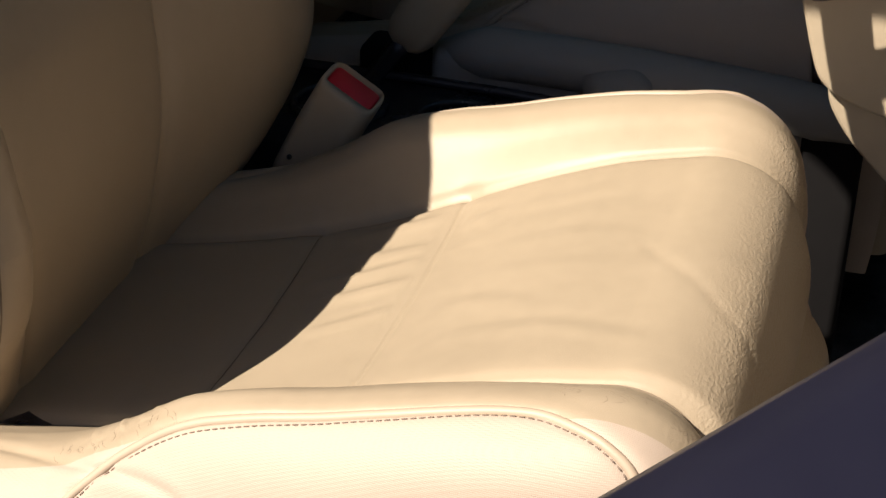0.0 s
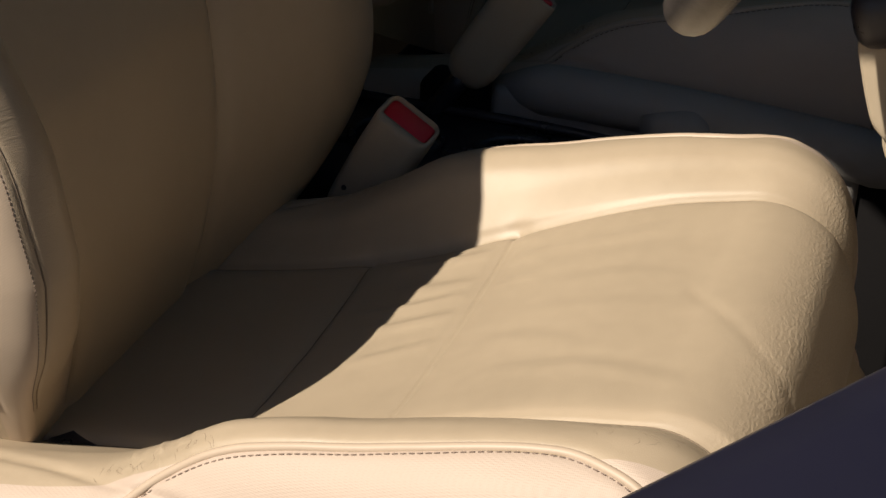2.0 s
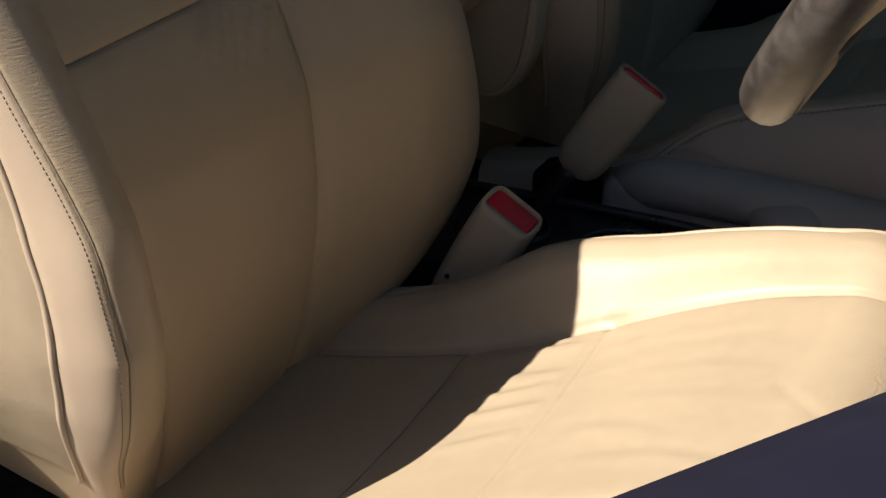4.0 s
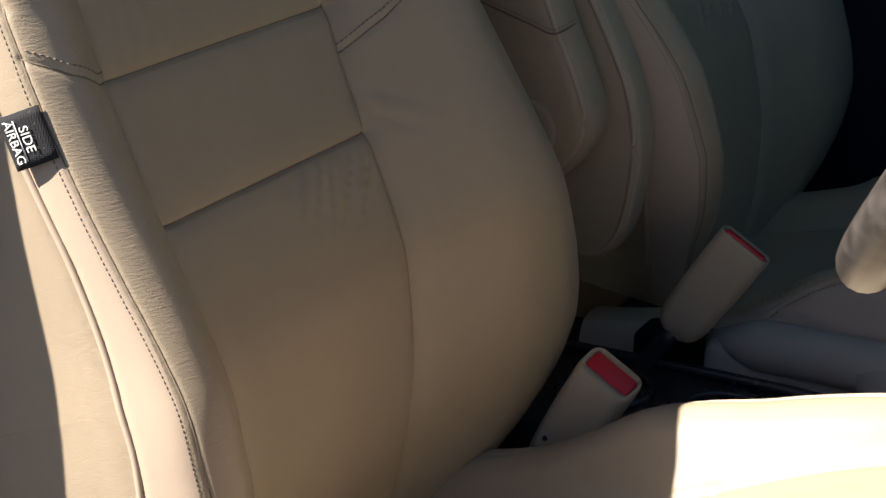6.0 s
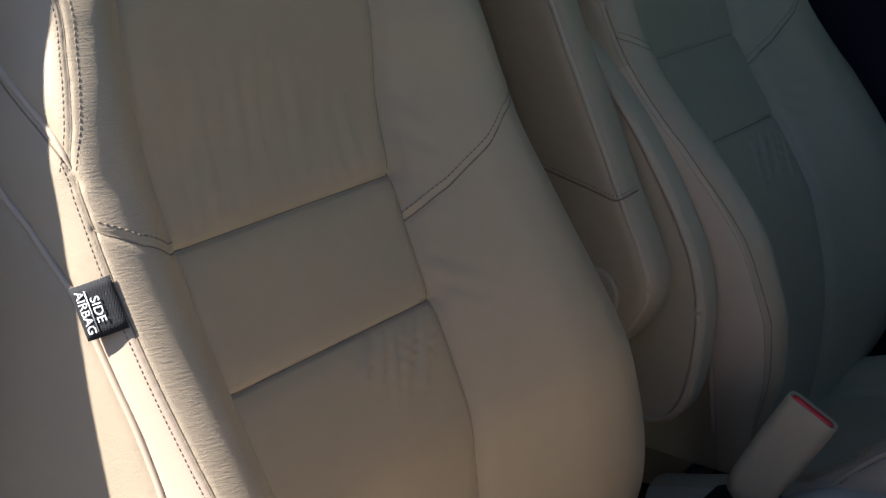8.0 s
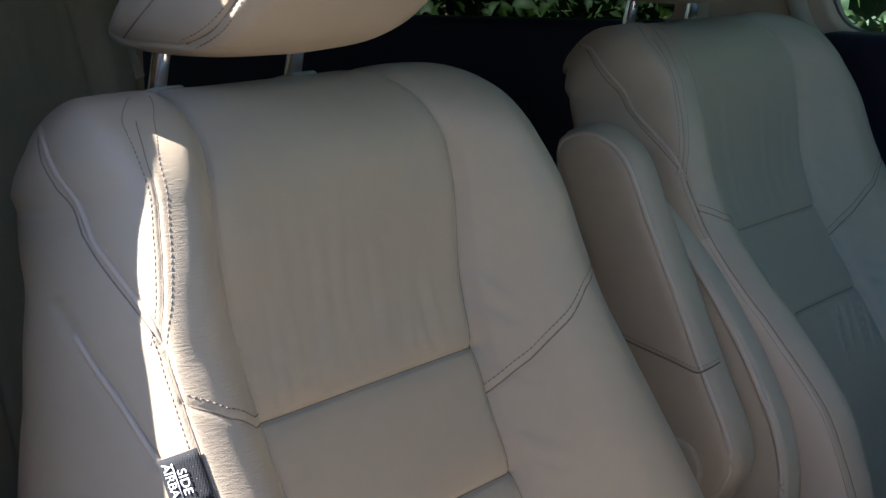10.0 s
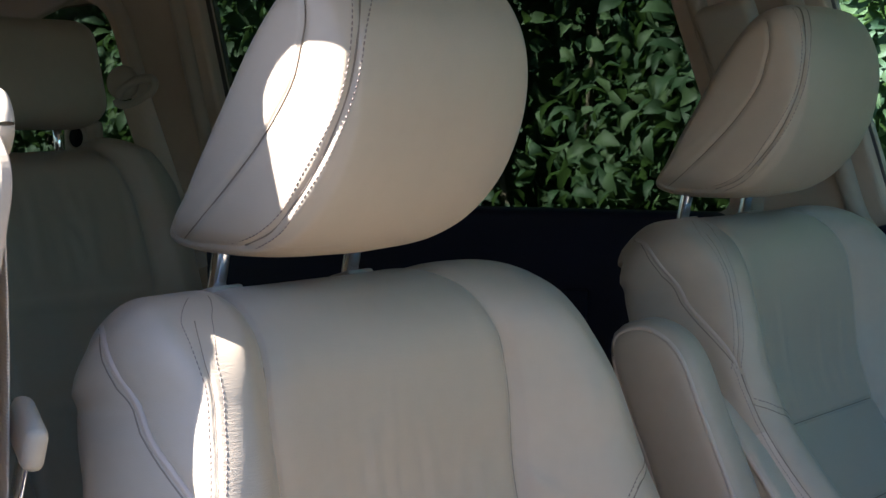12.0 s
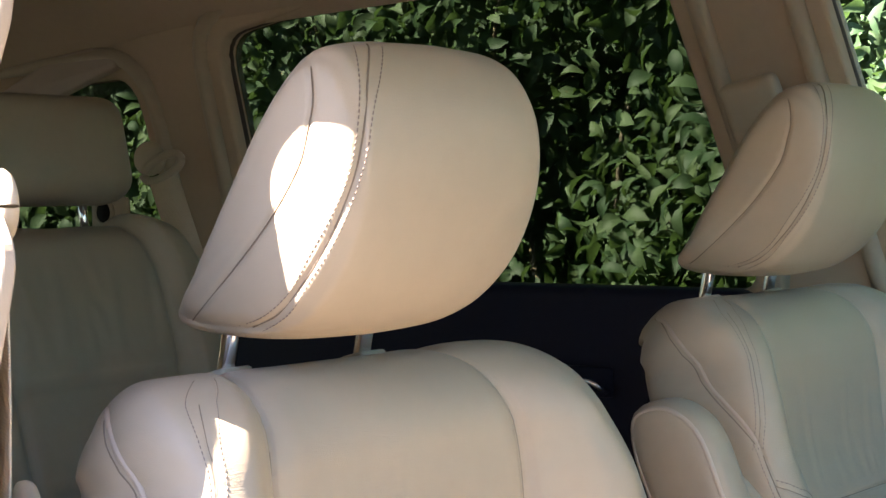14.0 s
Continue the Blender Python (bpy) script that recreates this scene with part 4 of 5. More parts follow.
w = part("window_7", box_bm((1.02, 1.40, 0.004), 0, 1, wm), WINDSCREEN, kind="structure", smooth=False)
tagged(w, "green tinted windscreen", "windscreen")
dashboard = part("dashboard", box_bm((0.56, 1.40, 0.38), 0.07, 4, Matrix.Translation((0.90, MID, 0.90))), PLASTIC, kind="structure")
tagged(dashboard, "beige dashboard below the windscreen", "dashboard")
wall_front = part("wall_front", slab([(NEAR - 0.08, 0.3), (FAR + 0.08, 0.3), (FAR + 0.08, 0.95), (NEAR - 0.08, 0.95)], 0.05, "x", 1.2), CARPET, kind="structure", smooth=False)

# ---- hedge beyond the far side ----
def build_hedge():
    hedge = empty("hedge", "dense dark green laurel hedge with glossy leaves", "hedge", (0, 2.0, 0))
    rnd = random.Random(11)
    v, f = [], []
    for k in range(43000):
        x, z = rnd.uniform(-4.2, 1.6), rnd.uniform(0.6, 2.7)
        lump = 0.10 * math.sin(x * 5.3 + z * 2.1) + 0.09 * math.sin(z * 6.1 - x * 3.7) + 0.05 * math.sin(x * 13 + z * 11)
        y = rnd.random() ** 1.2 * 0.36 + lump
        L, W = rnd.uniform(0.036, 0.070), rnd.uniform(0.020, 0.037)
        t = Vector((rnd.gauss(0, 0.6), rnd.gauss(-0.35, 0.4), rnd.gauss(-0.35, 0.6))).normalized()
        n = Vector((rnd.gauss(0, 0.75), -0.7 + rnd.gauss(0, 0.6), 0.4 + rnd.gauss(0, 0.6)))
        n = (n - t * n.dot(t)).normalized()
        s = t.cross(n)
        b = Vector((x, y, z))
        o = len(v)
        for a, wd, dr in ((0.0, 0.05, 0), (0.25, 0.75, 0.004), (0.55, 1.0, 0.006), (0.82, 0.6, 0.0), (1.0, 0.02, -0.010)):
            c = b + t * (L * a) + n * dr
            v += [c - s * (W / 2 * wd) + n * (0.006 * wd), c, c + s * (W / 2 * wd) + n * (0.006 * wd)]
        for r in range(4):
            p = o + r * 3
            f += [(p, p + 1, p + 4, p + 3), (p + 1, p + 2, p + 5, p + 4)]
    part("leaves", (v, f), LEAF, hedge, "glossy green leaves", kind="stuff")
    br = []
    for k in range(60):
        x, z = rnd.uniform(-4, 1.4), rnd.uniform(0.4, 1.5)
        d = Vector((rnd.gauss(0, 0.5), rnd.gauss(-0.05, 0.15), 1)).normalized()
        pts = [Vector((x, 0.16 + rnd.random() * 0.25, z)) + d * (s * 0.17) + Vector((rnd.gauss(0, .03), rnd.gauss(0, .03), 0)) for s in range(5)]
        br.append(tube(smooth_line(pts, 12), np.linspace(0.008, 0.003, 12), 6))
    part("branches", joined(br), BARK, hedge, "thin grey brown branches", kind="stuff")
    # a green sheet behind the leaves stands in for the hedge's shaded depth
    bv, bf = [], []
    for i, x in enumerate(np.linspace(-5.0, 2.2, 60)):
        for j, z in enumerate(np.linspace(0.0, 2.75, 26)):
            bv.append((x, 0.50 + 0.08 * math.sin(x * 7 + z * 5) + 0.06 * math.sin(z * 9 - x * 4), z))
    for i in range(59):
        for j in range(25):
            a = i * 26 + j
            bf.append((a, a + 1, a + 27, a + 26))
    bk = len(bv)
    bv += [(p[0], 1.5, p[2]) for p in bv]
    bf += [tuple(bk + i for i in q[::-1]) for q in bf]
    part("depth_backing", (bv, bf), HEDGE_SHADE, hedge)
    return hedge


build_hedge()


# ---- things round the front seats ----
def frame_of(origin, ex, ez):
    """A pose from an origin and two axes."""
    ez = Vector(ez).normalized()
    ex = Vector(ex)
    ex = (ex - ez * ex.dot(ez)).normalized()
    ey = ez.cross(ex)
    return Matrix.Translation(origin) @ Matrix((ex, ey, ez)).transposed().to_4x4()


def pill(w, d, r, z, n=6):
    """A rounded rectangle of points at height z."""
    r = min(r, w / 2 - 1e-4, d / 2 - 1e-4)
    out = []
    for cx, cy, a0 in ((1, 1, 0), (-1, 1, 90), (-1, -1, 180), (1, -1, 270)):
        out += [(cx * (w / 2 - r) + r * math.cos(radians(a0 + q)), cy * (d / 2 - r) + r * math.sin(radians(a0 + q)), z) for q in np.linspace(0, 90, n)]
    return out


def rings(sections):
    """Vertices and faces through sections of equal count, closed at both ends."""
    n = len(sections[0])
    v = [p for q in sections for p in q]
    f = [(i * n + j, i * n + (j + 1) % n, (i + 1) * n + (j + 1) % n, (i + 1) * n + j) for i in range(len(sections) - 1) for j in range(n)]
    return v, f + [tuple(range(n))[::-1], tuple((len(sections) - 1) * n + j for j in range(n))]


def build_buckle(origin, ex, ez, length, label, slope, deep, foot, slot):
    """A belt buckle: a rounded housing on its stalk, its red button sunk in a well in the sloping top."""
    m = frame_of(origin, ex, ez)
    ob = empty("seat_belt_buckle", label, "belt buckle", group="belt buckles")
    place = lambda v: [m @ Vector((p[0], p[1], p[2] + (slope * p[1] if p[2] > -0.02 else 0))) for p in v]
    secs = []
    for k in np.linspace(1, 0, 14):                  # from the foot, which rounds off, to the rim
        w = 0.0505 * (1 - 0.16 * k * k)
        end = math.sqrt(max(0.0, 1 - max(0.0, (k - foot) / (1 - foot)) ** 2)) * 0.75 + 0.25
        secs.append(pill(w * end, deep * (1 - 0.1 * k) * end, 0.010, -0.024 - (length - 0.024) * k if k else -0.024))
    sw, sd, sy = slot
    secs += [pill(0.0505, deep, 0.010, -0.004), pill(0.0495, deep - 0.0015, 0.009, -0.001), pill(0.0475, deep - 0.004, 0.008, 0.0)]
    well = lambda w, d, z: [(p[0], p[1] + sy, p[2]) for p in pill(w, d, 0.004, z)]
    secs += [well(sw, sd, -0.0006), well(sw - 0.0008, sd - 0.0008, -0.010)]
    v, f = rings(secs)
    part("housing", (place(v), f), PLASTIC, ob, "pale beige plastic housing")
    bw, bd, rise = sw - 0.0016, sd - 0.0022, -0.0022 if slope > 0 else 0.0012
    v, f = rings([well(bw, bd, -0.0096), well(bw, bd, rise - 0.0012), well(bw - 0.003, bd - 0.003, rise)])
    part("button", (place(v), f), RED, ob, "red release button")
    if slope > 0:
        dot = tube(np.array([m @ Vector((-0.012, -deep * 0.44, -length * 0.74)), m @ Vector((-0.012, -deep * 0.44 - 0.002, -length * 0.74))]), 0.0022, 12)
        part("rivet", dot, BLACK, ob)
    st = smooth_line([m @ Vector((0, 0, -length * 0.9)), m @ Vector((-0.004, 0, -length - 0.06)), m @ Vector((-0.02, 0, -length - 0.16))], 12)
    part("stalk", tube(st, 0.010, 10), BLACK, ob)
    return ob


build_buckle((0.0325, 0.255, 0.7505), (0.90, -0.05, -0.40), (0.48, 0.03, 0.86), 0.105, "pale beige belt buckle with a red button beside the driver's seat", 0.40, 0.031, 0.9, (0.0435, 0.0215, 0.0025))
build_buckle((0.071, 0.450, 0.803), (0.90, 0.10, -0.52), (0.52, 0.10, 0.80), 0.112, "grey beige belt buckle with a narrow red button in the shade", -0.06, 0.028, 0.72, (0.0435, 0.012, -0.003))

# centre tray between the seats
tray = empty("center_tray", "glossy black plastic tray with cup holders between the seats", "center console")
part("base", box_bm((0.38, 0.185, 0.28), 0.012, 3, Matrix.Translation((0.06, 0.362, 0.540))), BLACK, tray)
for cx in (-0.02, 0.09):
    ring = smooth_line([(cx + 0.040 * math.cos(a), 0.365 + 0.040 * math.sin(a), 0.682) for a in np.linspace(0, 2 * np.pi, 20, endpoint=False)], 40, True)
    part("cup_holder_rim", tube(np.vstack([ring, ring[:1]]), 0.004, 8, False), BLACK, tray)
part("rail", tube(smooth_line([(-0.10, 0.435, 0.682), (0.10, 0.432, 0.684), (0.23, 0.428, 0.680)], 24), 0.005, 8), BLACK, tray)

# plastic valance along the passenger seat's near side
val = empty("seat_valance", "smooth grey plastic valance along the passenger seat", "seat trim")
part("cover", tube(smooth_line([(0.035, 0.480, 0.692), (0.09, 0.468, 0.704), (0.2, 0.462, 0.706), (0.36, 0.464, 0.696), (0.43, 0.475, 0.675)], 40), np.r_[np.linspace(0.012, 0.024, 6), [0.024] * 28, np.linspace(0.024, 0.010, 6)], 14), PLASTIC_GREY, val)
part("skirt", box_bm((0.335, 0.03, 0.085), 0.012, 3, Matrix.Translation((0.200, 0.470, 0.662))), PLASTIC_GREY, val)
# near-black block put where only deep shade lies below the passenger seat
part("void_block", box_bm((0.46, 0.05, 0.27), 0.008, 2, Matrix.Translation((0.19, 0.492, 0.558))), RUBBER_VOID, val, "black block standing in for the shaded void under the seat")
lever = empty("recline_lever", "short rounded dark grey seat lever", "seat lever")
part("grip", tube(np.array([(0.180 + q, 0.447 - 0.05 * q, 0.697 + 0.1 * q) for q in (0, .02, .035, .045, .052, .057, .060, .0615)]), [0.014, 0.0175, 0.018, 0.0172, 0.0145, 0.0105, 0.006, 0.001], 18), PLASTIC_GREY, lever)


def build_armrest():
    """The passenger's folding armrest, swung up along the backrest."""
    ob = empty("armrest", "padded beige leather armrest folded up beside the passenger seat", "armrest")
    front = [(-0.206, 1.181), (-0.180, 1.174), (-0.159, 1.153), (-0.138, 1.103), (-0.112, 1.041), (-0.089, 0.983), (-0.067, 0.932), (-0.059, 0.901), (-0.069, 0.874), (-0.095, 0.846)]
    rear = [(-0.130, 0.842), (-0.150, 0.866), (-0.168, 0.940), (-0.197, 1.040), (-0.232, 1.130), (-0.233, 1.168)]
    ring = [(p[0], p[2]) for p in smooth_line([(x, 0, z) for x, z in front + rear], 110, True)]
    part("pad", slab(inset(ring, 0.015), 0.050, "y", 0.430, (), 0.016), LEATHER, ob)
    rim = np.array([(p[0], 0.4092, p[1]) for p in inset(ring, 0.006)])
    part("piping", tube(np.vstack([rim, rim[:1]]), 0.0026, 8, False), PIPING, ob)
    disc = [(-0.116 + 0.0235 * math.cos(t), 0.891 + 0.0235 * math.sin(t)) for t in np.linspace(0, 2 * np.pi, 48, endpoint=False)]
    part("pivot_cap", slab(disc, 0.008, "y", 0.4035, (), 0.003), LEATHER, ob, "round beige pivot cover")
    lip = np.array([(x, 0.4045, z) for x, z in disc + disc[:1]])
    part("pivot_groove", tube(lip, 0.0012, 6, False), SEAM, ob)
    line = [(-0.165, 0.4035, 0.999), (-0.150, 0.4035, 0.994), (-0.114, 0.4035, 0.983), (-0.096, 0.4045, 0.977), (-0.087, 0.4095, 0.980), (-0.080, 0.4180, 0.985)]
    part("seam", tube(smooth_line(line, 50), 0.0008, 6), SEAM, ob)
    th = stitches(smooth_line([(x, y - 0.0003, z + 0.004) for x, y, z in line], 60), np.array([0, -0.3, 0]), 0.0024, 0.0013, 0.00040)
    part("stitching", joined(th), THREAD, ob, kind="stuff")
    # the trim panel on the side of the backrest, with a raised edge
    edge = smooth_line([(x, 0, z) for x, z in ((-0.190, 1.118), (-0.162, 1.094), (-0.122, 1.044), (-0.088, 0.990), (-0.070, 0.955), (-0.053, 0.915), (-0.045, 0.864), (-0.053, 0.800), (-0.069, 0.768), (-0.093, 0.759), (-0.140, 0.775))], 90)
    outline = [(p[0], p[2]) for p in edge] + [(-0.17, 0.80), (-0.20, 0.90), (-0.23, 1.05)]
    part("bracket", slab(outline, 0.034, "y", 0.488, (), 0.006), PLASTIC, ob, "smooth beige trim panel behind the armrest")
    part("bracket_edge", tube(np.array([(p[0], 0.4725, p[2]) for p in edge]), 0.0032, 8), PIPING, ob)
    return ob


build_armrest()


def build_wheel():
    """The steering wheel, whose lower rim shows."""
    ob = empty("steering_wheel", "worn two-tone leather steering wheel with beige spokes", "steering wheel")
    up, low = Vector((0.50, 0, 0.87)).normalized(), Vector((0.303, 0.004, 0.987))
    r = 0.188
    c = low + up * r
    ry = Vector((0, 1, 0))
    ring = [c + up * (-r * math.cos(a)) + ry * (r * math.sin(a)) for a in np.linspace(0, 2 * np.pi, 96, endpoint=False)]
    ring.append(ring[0])
    nose = up.cross(ry).normalized()
    part("rim", tube(np.array(ring), 0.0155, 18, False, up=tuple(nose)), WHEEL, ob, "worn brown leather rim")
    for a0, a1 in ((-0.20, 0.20),):
        seg = np.array([c + up * (-r * math.cos(a)) + ry * (r * math.sin(a)) for a in np.linspace(a0, a1, 20)])
        part("grip", tube(seg, 0.0160, 18, True, up=tuple(nose)), LEATHER, ob, "beige lower rim section")
        seg = np.array([c + up * (-(r + 0.0035) * math.cos(a)) + ry * ((r + 0.0035) * math.sin(a)) for a in np.linspace(-0.17, 0.17, 24)])
        part("rim_trim", tube(seg, 0.0150, 18, True, up=tuple(nose)), PLASTIC, ob, "pale beige trim under the rim")
    hub = c + nose * (0.05 if nose.x > 0 else -0.05)
    bm = bmesh.new()
    bmesh.ops.create_uvsphere(bm, u_segments=32, v_segments=16, radius=1)
    bm.transform(frame_of(hub, ry, nose) @ Matrix.Diagonal((0.085, 0.075, 0.045, 1)))
    part("hub", bm, PLASTIC, ob, "beige hub cover")
    for a in (-0.45, 0.45, 1.75, -1.75):
        e = c + up * (-r * math.cos(a)) + ry * (r * math.sin(a))
        part("spoke", tube(smooth_line([e, (e * 0.55 + hub * 0.45) + nose * 0.01, hub], 16), np.linspace(0.011, 0.022, 16), 12, True, 0.6, tuple(nose)), PLASTIC, ob)
    col = hub + nose * (0.30 if nose.x > 0 else -0.30)
    part("column", tube(np.array([hub, (hub + col) / 2, col]), [0.035, 0.045, 0.05], 16), BLACK, ob)
    return ob


build_wheel()

# lower dash end beside the driver's knees
knee = empty("lower_dash", "beige lower dash panel with a dark top edge, partly sunlit", "dash panel")
upper = [(0.372, 0.905), (0.373, 0.885), (0.383, 0.850), (0.391, 0.828), (0.405, 0.817), (0.440, 0.806), (0.80, 0.78), (0.80, 1.00), (0.44, 0.94)]
lower = [(0.396, 0.834), (0.400, 0.806), (0.410, 0.790), (0.425, 0.772), (0.452, 0.748), (0.56, 0.65), (0.80, 0.60), (0.80, 0.80), (0.43, 0.815)]
part("panel", slab(rounded(upper, 0.012), 0.17, "y", 0.305, (), 0.003), PLASTIC, knee)
part("lower_panel", slab(rounded(lower, 0.012), 0.15, "y", 0.307, (), 0.003), PLASTIC, knee)
part("top_edge", box_bm((0.17, 0.18, 0.045), 0.016, 4, Matrix.Translation((0.445, 0.30, 0.925)) @ Matrix.Rotation(-0.30, 4, "Y")), BLACK, knee)

# carpet mat edge in the footwell
mat = tagged(part("floor_mat", box_bm((0.50, 0.42, 0.014), 0.006, 2, Matrix.Translation((0.66, 0.42, 0.432))), CARPET), "grey loop-pile mat in the footwell", "floor mat")


# ---- driver's door, open, its sill below the camera ----
def build_door():
    ob = empty("driver_door", "dark blue car door standing open, window down", "car door")
    a, b = Vector((0.698, -0.361, 0)), Vector((0.145, -1.296, 0))
    d = (b - a).normalized()
    n = Vector((-d.y, d.x, 0))
    m = Matrix.Translation(a) @ Matrix((d, n, Vector((0, 0, 1)))).transposed().to_4x4()
    bm = slab(rounded([(0.0, 0.35), (1.08, 0.35), (1.08, 1.10), (1.05, 1.148), (0.0, 1.148)], 0.02), 0.10, "y", 0.0, (), 0.02)
    bm.transform(m)
    part("panel", bm, PAINT, ob, "dark blue painted panel")
    sill = box_bm((1.04, 0.03, 0.016), 0.006, 3, Matrix.Translation((0.53, 0.0, 1.146)))
    sill.transform(m)
    part("sill", sill, RUBBER_VOID, ob, "black window sill strip")
    return ob


build_door()


# ---- near pillar: belt, guide and tongue ----
def ribbon(line, width_dir, width, thick=0.0016):
    w = Vector(width_dir).normalized()
    v, f = [], []
    t = np.gradient(np.array(line), axis=0)
    for p, q in zip(line, t):
        n = np.array(Vector(q).cross(w).normalized()) * thick / 2
        for s, k in ((-.5, -1), (.5, -1), (.5, 1), (-.5, 1)):
            v.append(np.array(p) + np.array(w) * width * s + n * k)
    for i in range(len(line) - 1):
        for j in range(4):
            a, b = i * 4 + j, i * 4 + (j + 1) % 4
            f.append((a, b, b + 4, a + 4))
    return v, f


def build_belt(name, label, guide, foot, wdir, tongue=None, side=1):
    ob = empty(name, label, "seat belt", group="seat belts")
    g, ft = Vector(guide), Vector(foot)
    part("webbing", ribbon(smooth_line([g, g.lerp(ft, 0.3) + Vector((0.004, side * 0.004, 0)), ft], 40), wdir, 0.047), WEBBING, ob, "beige woven webbing")
    loop = [g + Vector(wdir).normalized() * (0.032 * math.cos(t)) + Vector((0, 0, 0.016 * math.sin(t) + 0.012)) for t in np.linspace(0, 2 * np.pi, 24, endpoint=False)]
    lp = smooth_line(loop, 48, True)
    part("guide", tube(np.vstack([lp, lp[:1]]), 0.0065, 10, False), PLASTIC, ob, "rounded beige belt guide")
    if side < 0:
        bm = bmesh.new()
        bmesh.ops.create_uvsphere(bm, u_segments=24, v_segments=14, radius=1)
        bm.transform(Matrix.Translation(g + Vector((-0.030, 0.004, 0.026))) @ Matrix.Diagonal((0.030, 0.016, 0.026, 1)))
        part("anchor_cover", bm, PLASTIC, ob, "domed beige anchor cover")
    if tongue:
        tg = Vector(tongue)
        mm = frame_of(tg, wdir, (0.3, 0, 1))
        bm = box_bm((0.058, 0.014, 0.026), 0.006, 3)
        bm.transform(mm)
        part("tongue", bm, PLASTIC, ob, "beige belt tongue cover")
        bm = box_bm((0.024, 0.003, 0.034), 0.001, 2, Matrix.Translation((0, 0, -0.028)))
        bm.transform(mm)
        part("latch_plate", bm, CHROME, ob)
    return ob


build_belt("front_seat_belt", "beige front seat belt hanging from the pillar beside the driver", (-0.262, -0.250, 1.345), (-0.250, -0.296, 0.75), (0.85, -0.5, 0), (-0.226, -0.264, 1.182))
build_belt("rear_seat_belt", "beige rear seat belt on its guide beside the rear seat", (-1.330, 0.925, 1.408), (-1.20, 0.90, 1.16), (0.85, 0.35, 0.35), None, -1)

# ---- far doors ----
def far_door(name, label, ring, handle):
    ob = empty(name, label, "door trim")
    bm = slab(ring, 0.05, "y", FAR - 0.012, (), 0.012)
    part("panel", bm, DOOR_BLACK, ob, "dark blue black door trim")
    hx, hz = handle
    part("handle", tube(smooth_line([(hx - 0.02, FAR - 0.045, hz + 0.004), (hx + 0.01, FAR - 0.070, hz + 0.002), (hx + 0.042, FAR - 0.070, hz - 0.001), (hx + 0.050, FAR - 0.066, hz - 0.008), (hx + 0.052, FAR - 0.050, hz - 0.016)], 30), 0.0065, 12, True, 0.7), CHROME, ob, "chrome door handle")
    part("handle_cup", box_bm((0.09, 0.010, 0.040), 0.004, 3, Matrix.Translation((hx + 0.01, FAR - 0.038, hz - 0.004))), DOOR_BLACK, ob)
    part("armrest", box_bm((0.50, 0.07, 0.06), 0.02, 4, Matrix.Translation((hx - 0.05, FAR - 0.06, hz - 0.25))), PLASTIC, ob)
    return ob


far_door("rear_door_trim", "dark trim of the far rear door with a chrome handle", rounded([(-1.27, 0.45), (-0.45, 0.45), (-0.435, 1.232), (-1.28, 1.242)], 0.02), (-0.672, 1.128))
far_door("front_door_trim", "dark trim of the far front door", rounded([(-0.24, 0.45), (0.80, 0.45), (0.80, 1.185), (-0.235, 1.222)], 0.02), (0.35, 1.08))
guide = empty("belt_guide_cover", "beige plastic belt height cover on the far pillar", "belt guide")
part("cover", box_bm((0.075, 0.03, 0.16), 0.012, 4, Matrix.Translation((-0.37, 0.965, 1.42)) @ Matrix.Rotation(0.28, 4, "X") @ Matrix.Rotation(-0.2, 4, "Y")), PLASTIC, guide)


hook = empty("cargo_socket", "small beige socket with a round dark hole below the quarter window", "socket")
part("plate", box_bm((0.075, 0.02, 0.055), 0.009, 3, Matrix.Translation((-1.475, 0.955, 1.352))), PLASTIC, hook)
part("socket_rim", tube(np.array([(-1.478 + 0.019 * math.cos(q), 0.944, 1.355 + 0.019 * math.sin(q)) for q in np.linspace(0, 2 * np.pi, 32)]), 0.004, 8, False), PLASTIC, hook)
part("hole", tube(np.array([(-1.478, 0.9425, 1.355), (-1.478, 0.95, 1.355)]), 0.016, 24), RUBBER_VOID, hook)

trim = empty("pillar_trim", "pale cream trim panel over the rear quarter window", "pillar trim")
part("panel", slab(rounded([(-1.75, 1.535), (-1.58, 1.598), (-1.50, 1.606), (-1.447, 1.582), (-1.57, 1.546), (-1.74, 1.50)], 0.012), 0.02, "y", 0.955, (), 0.005), VINYL, trim)


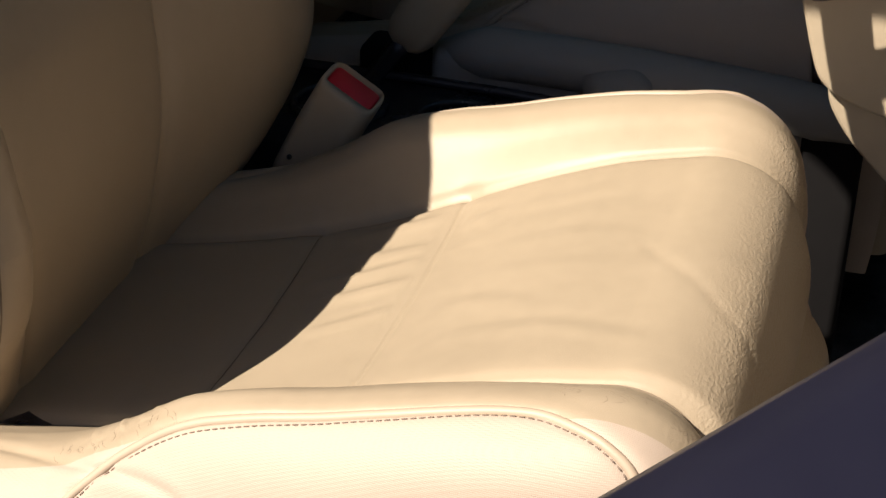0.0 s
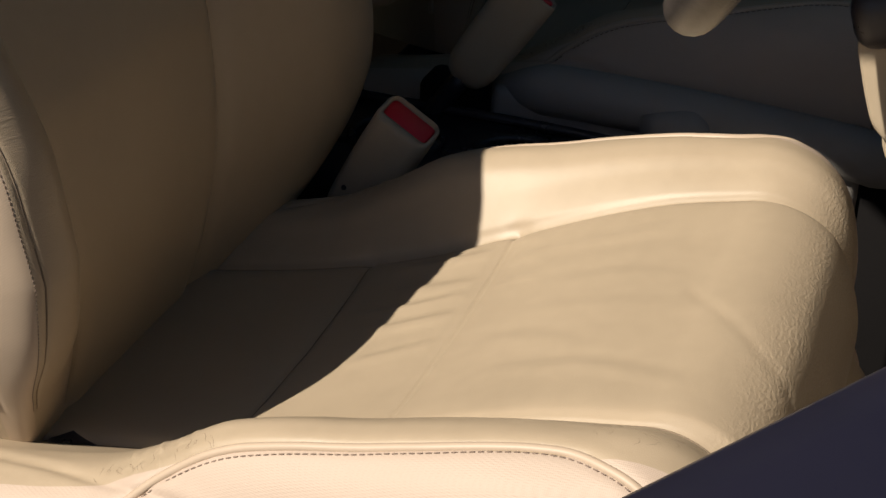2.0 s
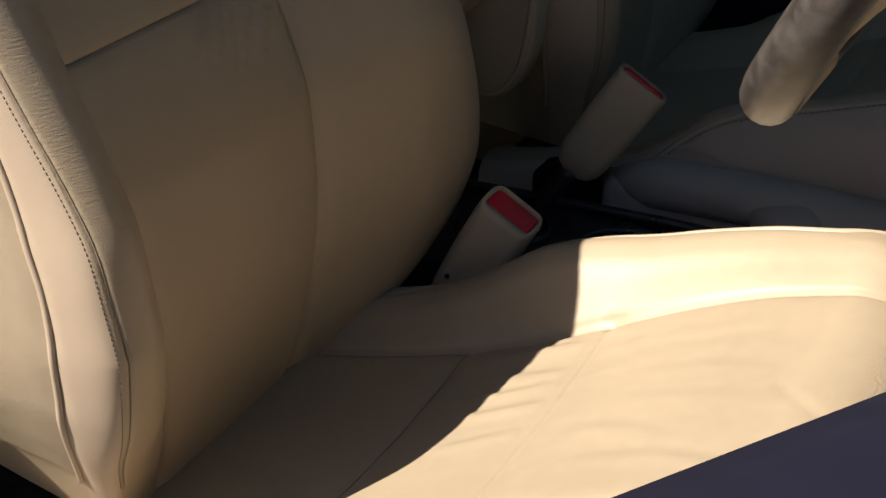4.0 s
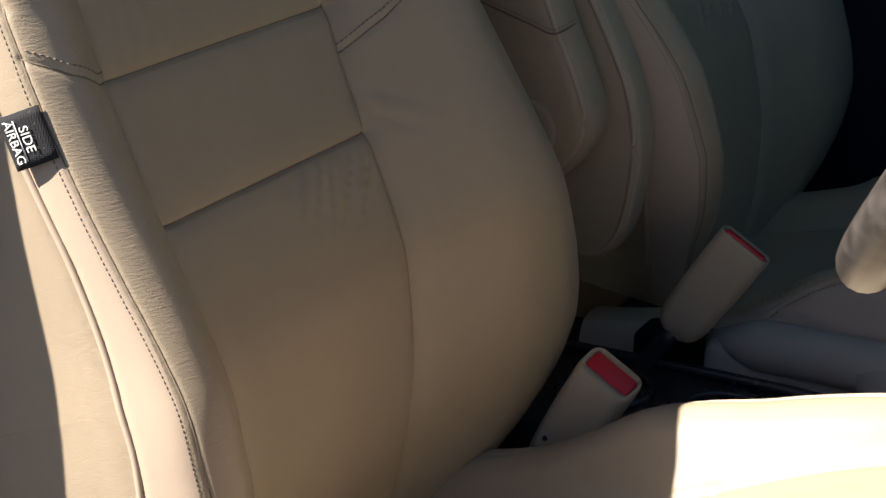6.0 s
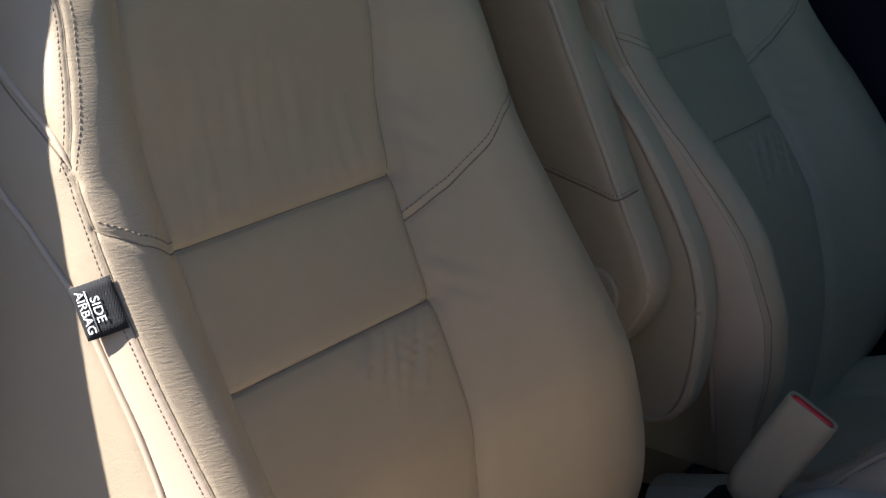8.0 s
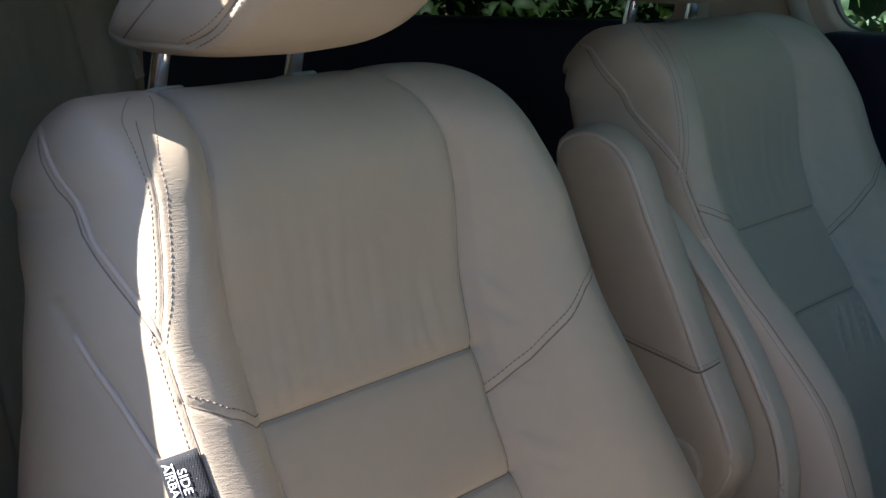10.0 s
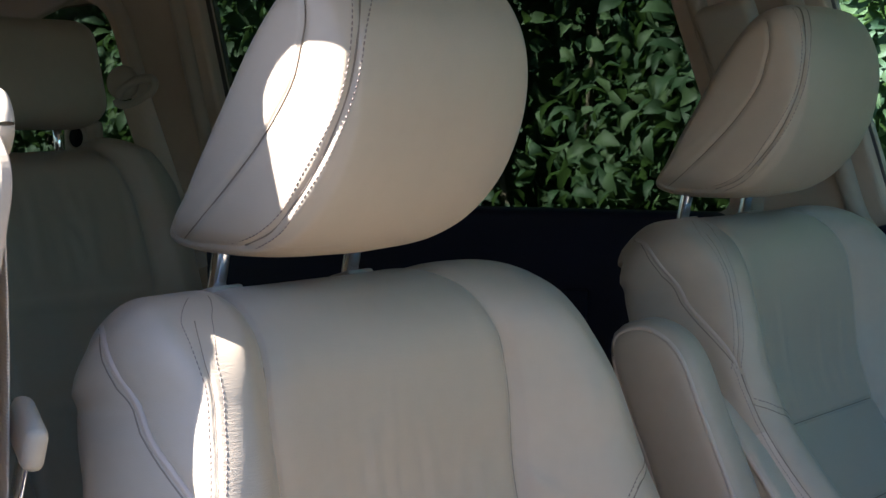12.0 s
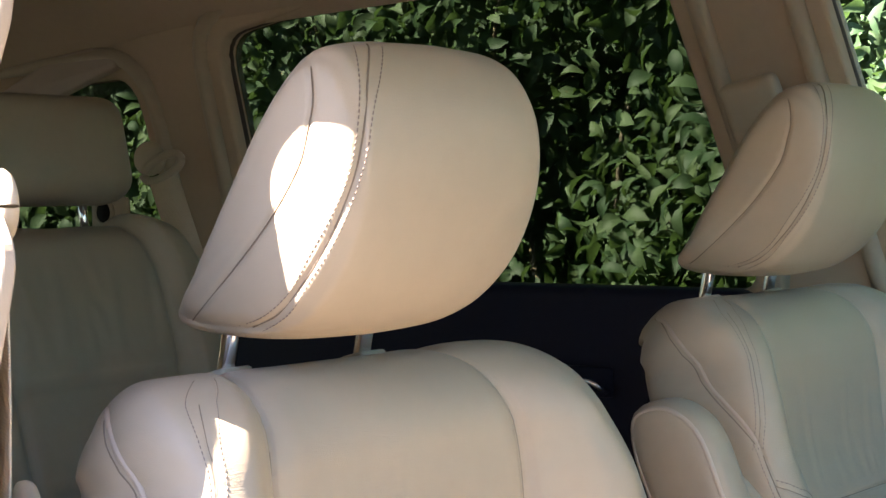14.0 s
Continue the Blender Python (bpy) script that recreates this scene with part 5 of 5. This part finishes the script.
# ---- rear seat ----
def build_rear_seat():
    ob = empty("bench_seat", "beige leather rear bench seat in deep shade", "car seat", group="rear seats")
    rows = np.linspace(0, 1, 90)
    cols = np.r_[-np.linspace(1, 0, 40)[:-1], np.linspace(0, 1, 40)]
    z = pchip([0, .12, .5, .8, .9, .96, 1.0], [0.70, 0.78, 1.05, 1.27, 1.325, 1.335, 1.32], rows)
    x = pchip([0, .12, .5, .8, .9, .96, 1.0], [-0.96, -0.98, -1.07, -1.135, -1.165, -1.20, -1.235], rows)
    path = np.stack([x, z], 1)
    fix = np.array([0, .3, .55, .60, .70, .85, .93, 1.0])

    def profile(i, c):
        o = 0.22 - 0.05 * max(0.0, rows[i] - 0.82) / 0.18
        y = np.array([0, .35, .60, .64, .75, .93, 1.0, 1.0]) * o
        w = np.array([0, .002, .002, 0.0, .018, .012, -.02, -.09])
        s = np.abs(c)
        return np.sign(c) * pchip(fix, y, s), pchip(fix, w, s)

    sk = Skin(rows, cols, loft(path, rows, cols, profile))
    for k in (-1, 1):
        sk.press(sk.line([(0.0, k * 0.58), (0.92, k * 0.58)]), 0.006, 0.008)
    for v in (0.63, 0.47):
        sk.press(sk.line([(v, -0.58), (v, 0.58)]), 0.005, 0.008)
    rnd = random.Random(5)
    for _ in range(9):
        s0 = rnd.uniform(-0.5, 0.5)
        sk.fold((0.66, s0), (rnd.uniform(0.75, 0.86), s0 + rnd.uniform(-.1, .1)), 0.002, 0.010)
    sk.finish()
    sk.g[:, :, 1] += 0.590
    part("backrest", sk.cut(lambda v, s: v > -1), LEATHER, ob)
    part("cushion", box_bm((0.42, 0.46, 0.30), 0.05, 4, Matrix.Translation((-0.86, 0.60, 0.565))), LEATHER, ob)
    bm = box_bm((0.085, 0.27, 0.145), 0.035, 5, Matrix.Translation((-1.235, 0.612, 1.437)) @ Matrix.Rotation(-0.22, 4, "Y"))
    hr = part("headrest", bm, LEATHER, ob, "rounded beige rear headrest")
    for y in (0.545, 0.68):
        part("post", tube(np.array([(-1.225, y, 1.30), (-1.235, y, 1.40)]), 0.006, 14), CHROME, hr)
    return ob


rear_one = build_rear_seat()
copy_thing(rear_one, Matrix.Translation((0, -0.47, 0)))
